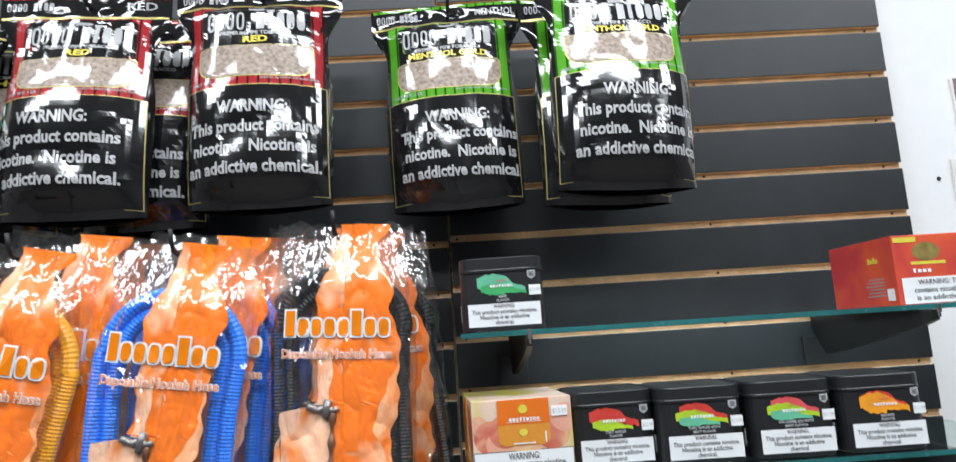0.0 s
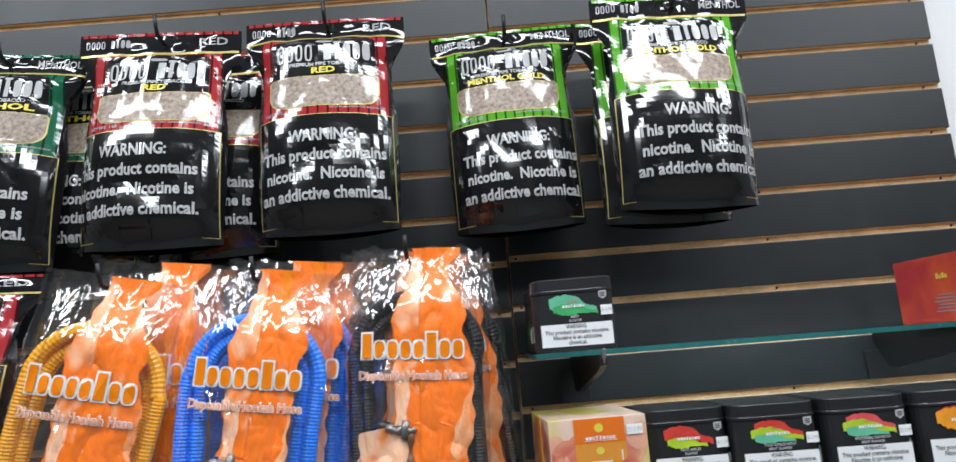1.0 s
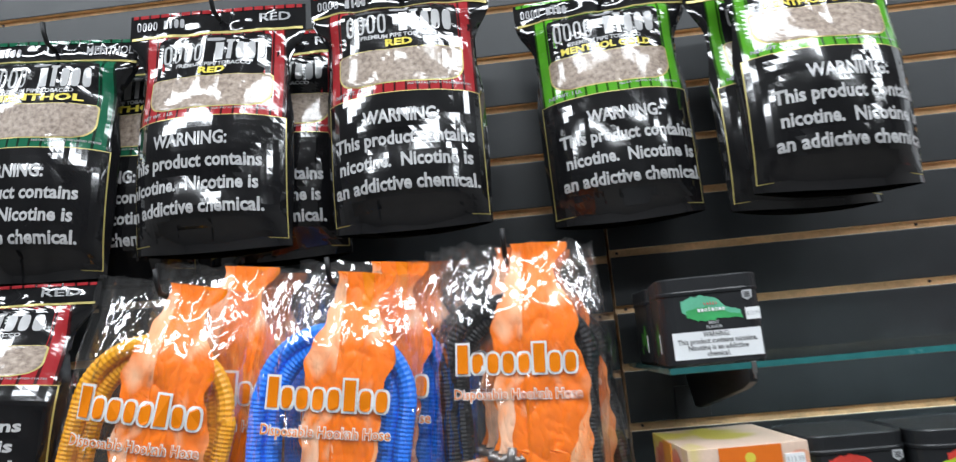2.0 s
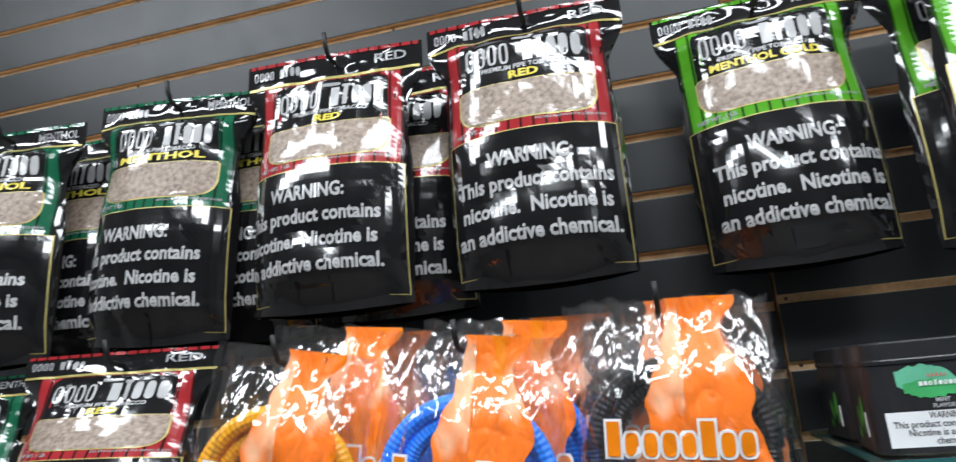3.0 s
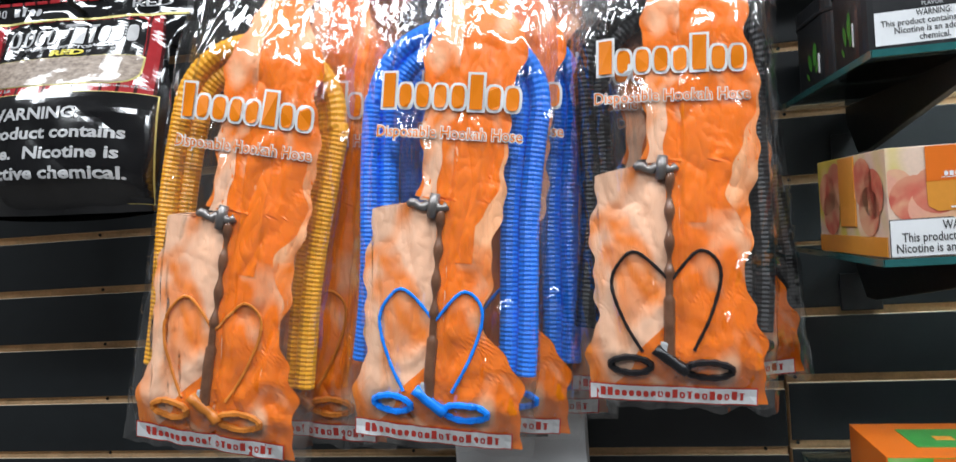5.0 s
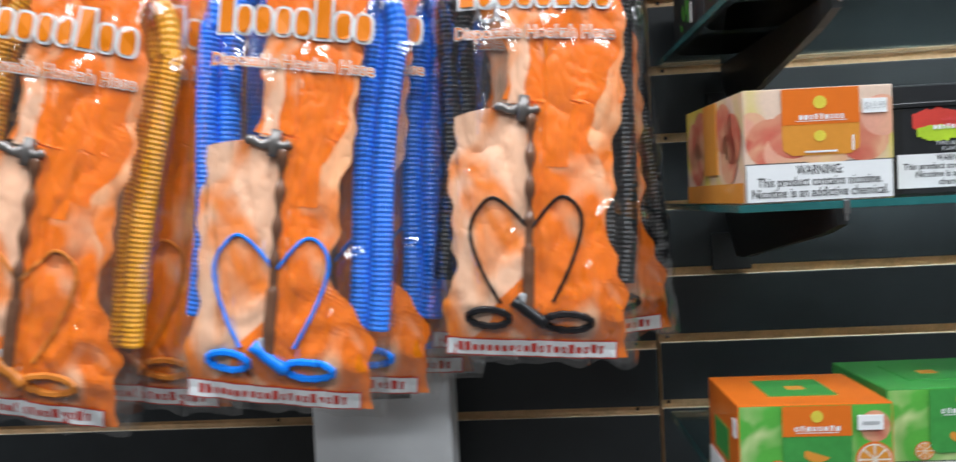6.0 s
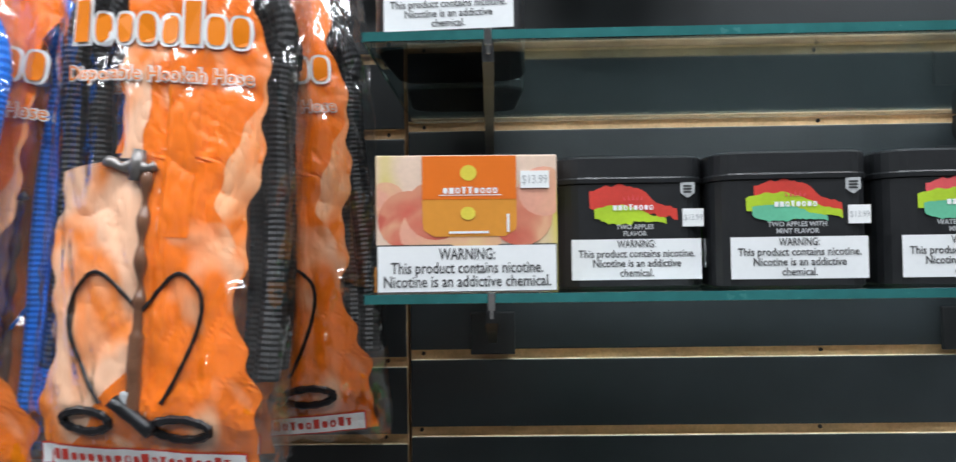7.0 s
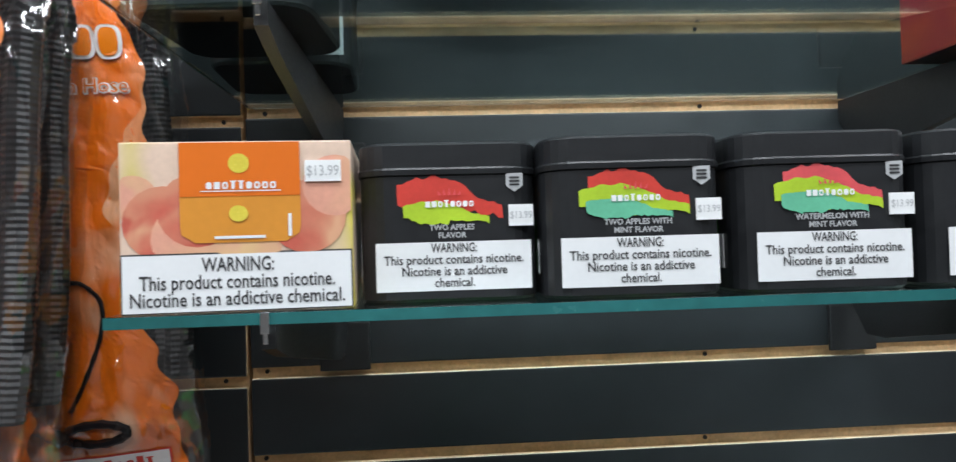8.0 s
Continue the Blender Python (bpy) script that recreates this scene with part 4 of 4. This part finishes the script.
def hose_pack(hose_material, seed, label):
    """A hose sealed in a printed clear bag; the origin is at the middle of its top edge."""
    root = new("hose_pack")
    slack = {1: 0.006, 2: -0.009, 3: 0.009}[seed]
    right = lambda v: print_right(v) + slack * ss(0.22, 0.32, v) * (1 - ss(0.74, 0.84, v))
    f = pack_front(seed)
    bm = bmesh.new()
    for back in (False, True):
        def place(a, b):
            hw = HW * (0.93 + 0.07 * ss(0, 0.3, b)) + 0.0030 * noise.noise(Vector((b * 14, seed, a))) + 0.0012 * noise.noise(Vector((b * 55, seed, a)))
            x = hw * (2 * a - 1)
            y = f(x * HW / hw, -HH * b)
            return (x, y if not back else 0.018 - y * 0.2, -HH * b + 0.006 * noise.noise(Vector((a * 9, seed, 3))) * (b < 0.01 or b > 0.99))
        piece = sheet(place, 56, 110)
        tmp = bpy.data.meshes.new("tmp")
        piece.to_mesh(tmp)
        piece.free()
        bm.from_mesh(tmp)
        bpy.data.meshes.remove(tmp)
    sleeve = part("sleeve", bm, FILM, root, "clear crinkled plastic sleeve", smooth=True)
    sleeve.visible_shadow = False
    for run in ribbed_hose(seed):
        part("hose", tube(run, lambda i: 0.0090 if i % 2 else 0.0083, 10), hose_material, root, "ribbed plastic hose in loops")
    inner = lambda x, z: f(x, z) + 0.0012

    def art(lo, hi, v0, v1, lift):
        def place(a, b):
            v = v0 + (v1 - v0) * b
            x = lo(v) + (hi(v) - lo(v)) * a
            return (x, inner(x, -HH * v) - lift, -HH * v)
        return sheet(place, 26, 120)

    waver = lambda v, k: 0.0030 * math.sin(31 * v + k) + 0.0018 * math.sin(83 * v + 2 * k)
    part("print_ground", art(print_left, lambda v: 0.006, 0.505, 0.985, 0.0), ART_CREAM, root, "cream and orange bag print")
    part("print_flame", art(lambda v: print_left(v) if v < 0.5 else track(((0.5, -0.006), (0.80, -0.002), (0.90, -0.030), (1.0, -0.060)), v), right, 0.0, 0.985, 0.0004), ART_ORANGE, root, "orange flame-shaped bag print")
    part("pale_band", art(lambda v: -0.021 + waver(v, 0) * 0.6, lambda v: -0.006 + waver(v, 2) * 0.5, 0.30, 0.50, 0.0007), ART_CREAM, root)
    part("pale_border", art(lambda v: right(v) - 0.011 * ss(0.34, 0.44, v) * (1 - ss(0.56, 0.72, v)) * (1 + 0.8 * math.sin(21 * v + seed)) - 0.001, right, 0.34, 0.72, 0.0007), ART_ORANGE_PALE, root)
    part("print_strip", art(lambda v: 0.005, lambda v: 0.030 - 0.008 * v, 0.0, 0.62, 0.0008), ART_FLAT, root)
    """the maker's mark and the line under it"""
    g = lambda x, z: f(x, z)
    for grow, lift, ink in ((0.0022, 0.0010, LABEL_WHITE), (0.0, 0.0018, ART_FLAT)):
        mark_parts(g, 8, -0.060, 0.056, -0.132, -0.113, lift, 11, ink, sleeve, 0.28, 0.33, 0.009, (), "issssiss", grow)
    part("type_outline", lay_text(g, "Disposable Hookah Hose", 0.0135, -0.002, -0.1525, 0.0009, 0.0010, 0.121), LABEL_WHITE, root)
    part("type_line", lay_text(g, "Disposable Hookah Hose", 0.0135, -0.002, -0.1525, 0.0, 0.0022, 0.1195), ART_FLAT, root)
    """printed heart loop, bow and stem"""
    thin = HOSE_AMBER if hose_material == HOSE_YELLOW else hose_material
    HEARTS = {-1: ((0.000, -0.306), (-0.026, -0.282), (-0.040, -0.291), (-0.046, -0.310), (-0.036, -0.340), (-0.020, -0.368)),
              1: ((0.000, -0.306), (0.020, -0.281), (0.034, -0.287), (0.038, -0.304), (0.030, -0.335), (0.016, -0.366))}
    for s in (-1, 1):
        c = [Vector((p[0] - 0.002, 0, p[1])) for p in HEARTS[s]]
        pts = []
        for k in range(len(c) - 1):
            p0, p1, p2, p3 = c[max(0, k - 1)], c[k], c[k + 1], c[min(len(c) - 1, k + 2)]
            for q in range(6):
                t = q / 6
                w = 0.5 * (2 * p1 + (p2 - p0) * t + (2 * p0 - 5 * p1 + 4 * p2 - p3) * t * t + (3 * p1 - p0 - 3 * p2 + p3) * t ** 3)
                pts.append((w.x, inner(w.x, w.z) - 0.0016, w.z))
        part("loop_print", tube(pts, lambda i: 0.0012 + 0.0003 * (i % 2), 6), thin, root)
        ring = []
        for k in range(25):
            t = 2 * math.pi * k / 24
            x, z = s * ((0.029 if s > 0 else 0.031) + (0.018 if s > 0 else 0.016) * math.cos(t)) - 0.002, -0.378 + 0.0068 * math.sin(t) - 0.001 * s
            ring.append((x, inner(x, z) - 0.0018, z))
        part("bow_print", tube(ring[:-1], lambda i: 0.0025 + 0.0006 * (i % 2), 6, True), thin, root)
    knot = [(-0.014 + 0.005 * k, inner(-0.014 + 0.005 * k, -0.372) - 0.003, -0.362 - 0.0038 * k) for k in range(6)]
    part("bow_knot", tube(knot, lambda i: 0.0050 - 0.0007 * (i % 2), 8), thin, root, smooth=True)
    stem = [(-0.003, inner(-0.003, -0.215 - 0.155 * k / 60) - 0.0012, -0.215 - 0.155 * k / 60) for k in range(61)]
    bead = lambda i: 0.0030 + 0.0013 * math.sin(i * 0.62) * (i < 34) + 0.0016 * (i > 40)
    part("mouthpiece", tube(stem, bead, 8), SILVER, root, "turned grey mouthpiece", smooth=True)
    part("plug", boxed(-0.010, inner(-0.006, -0.362) - 0.0045, -0.369, -0.001, inner(-0.006, -0.362), -0.356, bevel=0.002), GREY_PRINT, root, "pale grey plastic plug")
    z0 = -0.212
    y0 = inner(-0.012, z0)
    clip = tube([(-0.030 + 0.0032 * k, y0 - 0.0025 - 0.001 * math.sin(k), z0 + 0.002 * math.sin(1.3 * k)) for k in range(11)], lambda i: 0.0038 if i % 3 else 0.0026, 8)
    part("fitting", clip, FITTING, root, "small metal hose fitting", smooth=True)
    part("fitting_collar", tube([(-0.010, y0 - 0.003, z0 - 0.010), (-0.009, y0 - 0.0035, z0), (-0.008, y0 - 0.003, z0 + 0.010)], lambda i: (0.0038, 0.0050, 0.0040)[i], 8), FITTING, root, smooth=True)
    part("strip_edge", lay_patch(g, -0.0665, 0.0655, -HH + 0.0055, -HH + 0.0205, 0.0007, 24, 2), PAINT_RED, root)
    strip = part("address_strip", lay_patch(g, -0.0655, 0.0645, -HH + 0.0065, -HH + 0.0195, 0.0012, 24, 2), LABEL_WHITE, root, "white strip with red print")
    mark_parts(g, 20, -0.058, 0.056, -HH + 0.0098, -HH + 0.0152, 0.0018, 13, PAINT_RED, strip, 0.3, 0.3, 0.002)
    return tagged(root, label, "hose pack", "hanging hose packs")


ROWS_OF_PACKS = (
    (HOSE_YELLOW, 1, ((-0.474, -0.250, 1.580, 5, 11.5), (-0.443, -0.190, 1.602, 3, 7), (-0.432, -0.130, 1.598, 0, 4)), "clear bagged yellow hookah hose with orange print"),
    (HOSE_BLUE, 2, ((-0.300, -0.240, 1.576, 2, 7.5), (-0.276, -0.190, 1.590, 4, 6), (-0.256, -0.142, 1.594, 4, 4), (-0.238, -0.095, 1.597, 2, 2)), "clear bagged blue hookah hose with orange print"),
    (HOSE_BLACK, 3, ((-0.122, -0.213, 1.592, -2, 3.5), (-0.140, -0.165, 1.596, 3, 3), (-0.116, -0.110, 1.592, 3, -3)), "clear bagged black hookah hose with orange print"),
)
for material, seed, spots, label in ROWS_OF_PACKS:
    made = hose_pack(material, seed, label)
    for k, (x, y, z, turn, lean) in enumerate(spots):
        m = pose(x, y, z, -1.5, lean, turn) @ Matrix.Diagonal((1.06, 1, {1: 1.06, 2: 1.04, 3: 1.015}[seed], 1))
        if k == 0:
            made.matrix_world = m
        else:
            copy_thing(made, m)
    x, y, z, turn, lean = spots[0]
    peg_hook(x - 0.012, z - 0.010, -y + 0.012)


# ---- grey box under the hoses ----
grey = new("grey_box")
part("body", boxed(-0.068, -0.060, -0.40, 0.068, 0.0, 0.0, bevel=0.004), GREY_BOX, grey)
part("top_label", boxed(-0.010, -0.0612, -0.028, 0.030, -0.0602, -0.006), INK, grey)
grey.location = (-0.295, -0.085, 1.150)
tagged(grey, "pale grey cardboard box hung below the hose packs", "box")


# ---- papers and marks on the white wall beside the slats ----
def wall_paper(x0, x1, z0, z1, field, label):
    """A printed sheet on a thin board fixed to the wall, with a pale border."""
    root = new("poster")
    part("board", boxed(0, -0.004, 0, x1 - x0, 0.0, z1 - z0, bevel=0.0008), CARTON, root)
    part("print", lay_patch(flat(-0.004), 0.003, x1 - x0 - 0.003, 0.003, z1 - z0 - 0.003, 0.0004, 2, 2), field, root)
    root.location = (x0, 0.0446, z0)
    return tagged(root, label, "poster")


wall_paper(0.857, 1.10, 1.700, 1.828, patchy("dark_red_poster_print", (0.22, 0.03, 0.04), (0.20, 0.19, 0.20), 9, 0.40, 0.62, 0.4, 0.05, (1, 1, 1)), "dark red and grey poster on the white wall")
wall_paper(0.834, 1.08, 1.470, 1.688, GREY_BOX, "pale grey paper sheet on the white wall")
bm = bmesh.new()
bmesh.ops.create_cone(bm, cap_ends=True, segments=10, radius1=0.0040, radius2=0.0026, depth=0.004, matrix=pose(0.811, 0.0440, 1.656, 90))
tagged(mesh_ob("wall_screw", bm, BLACK_METAL), "small dark screw head in the white wall", "screw")
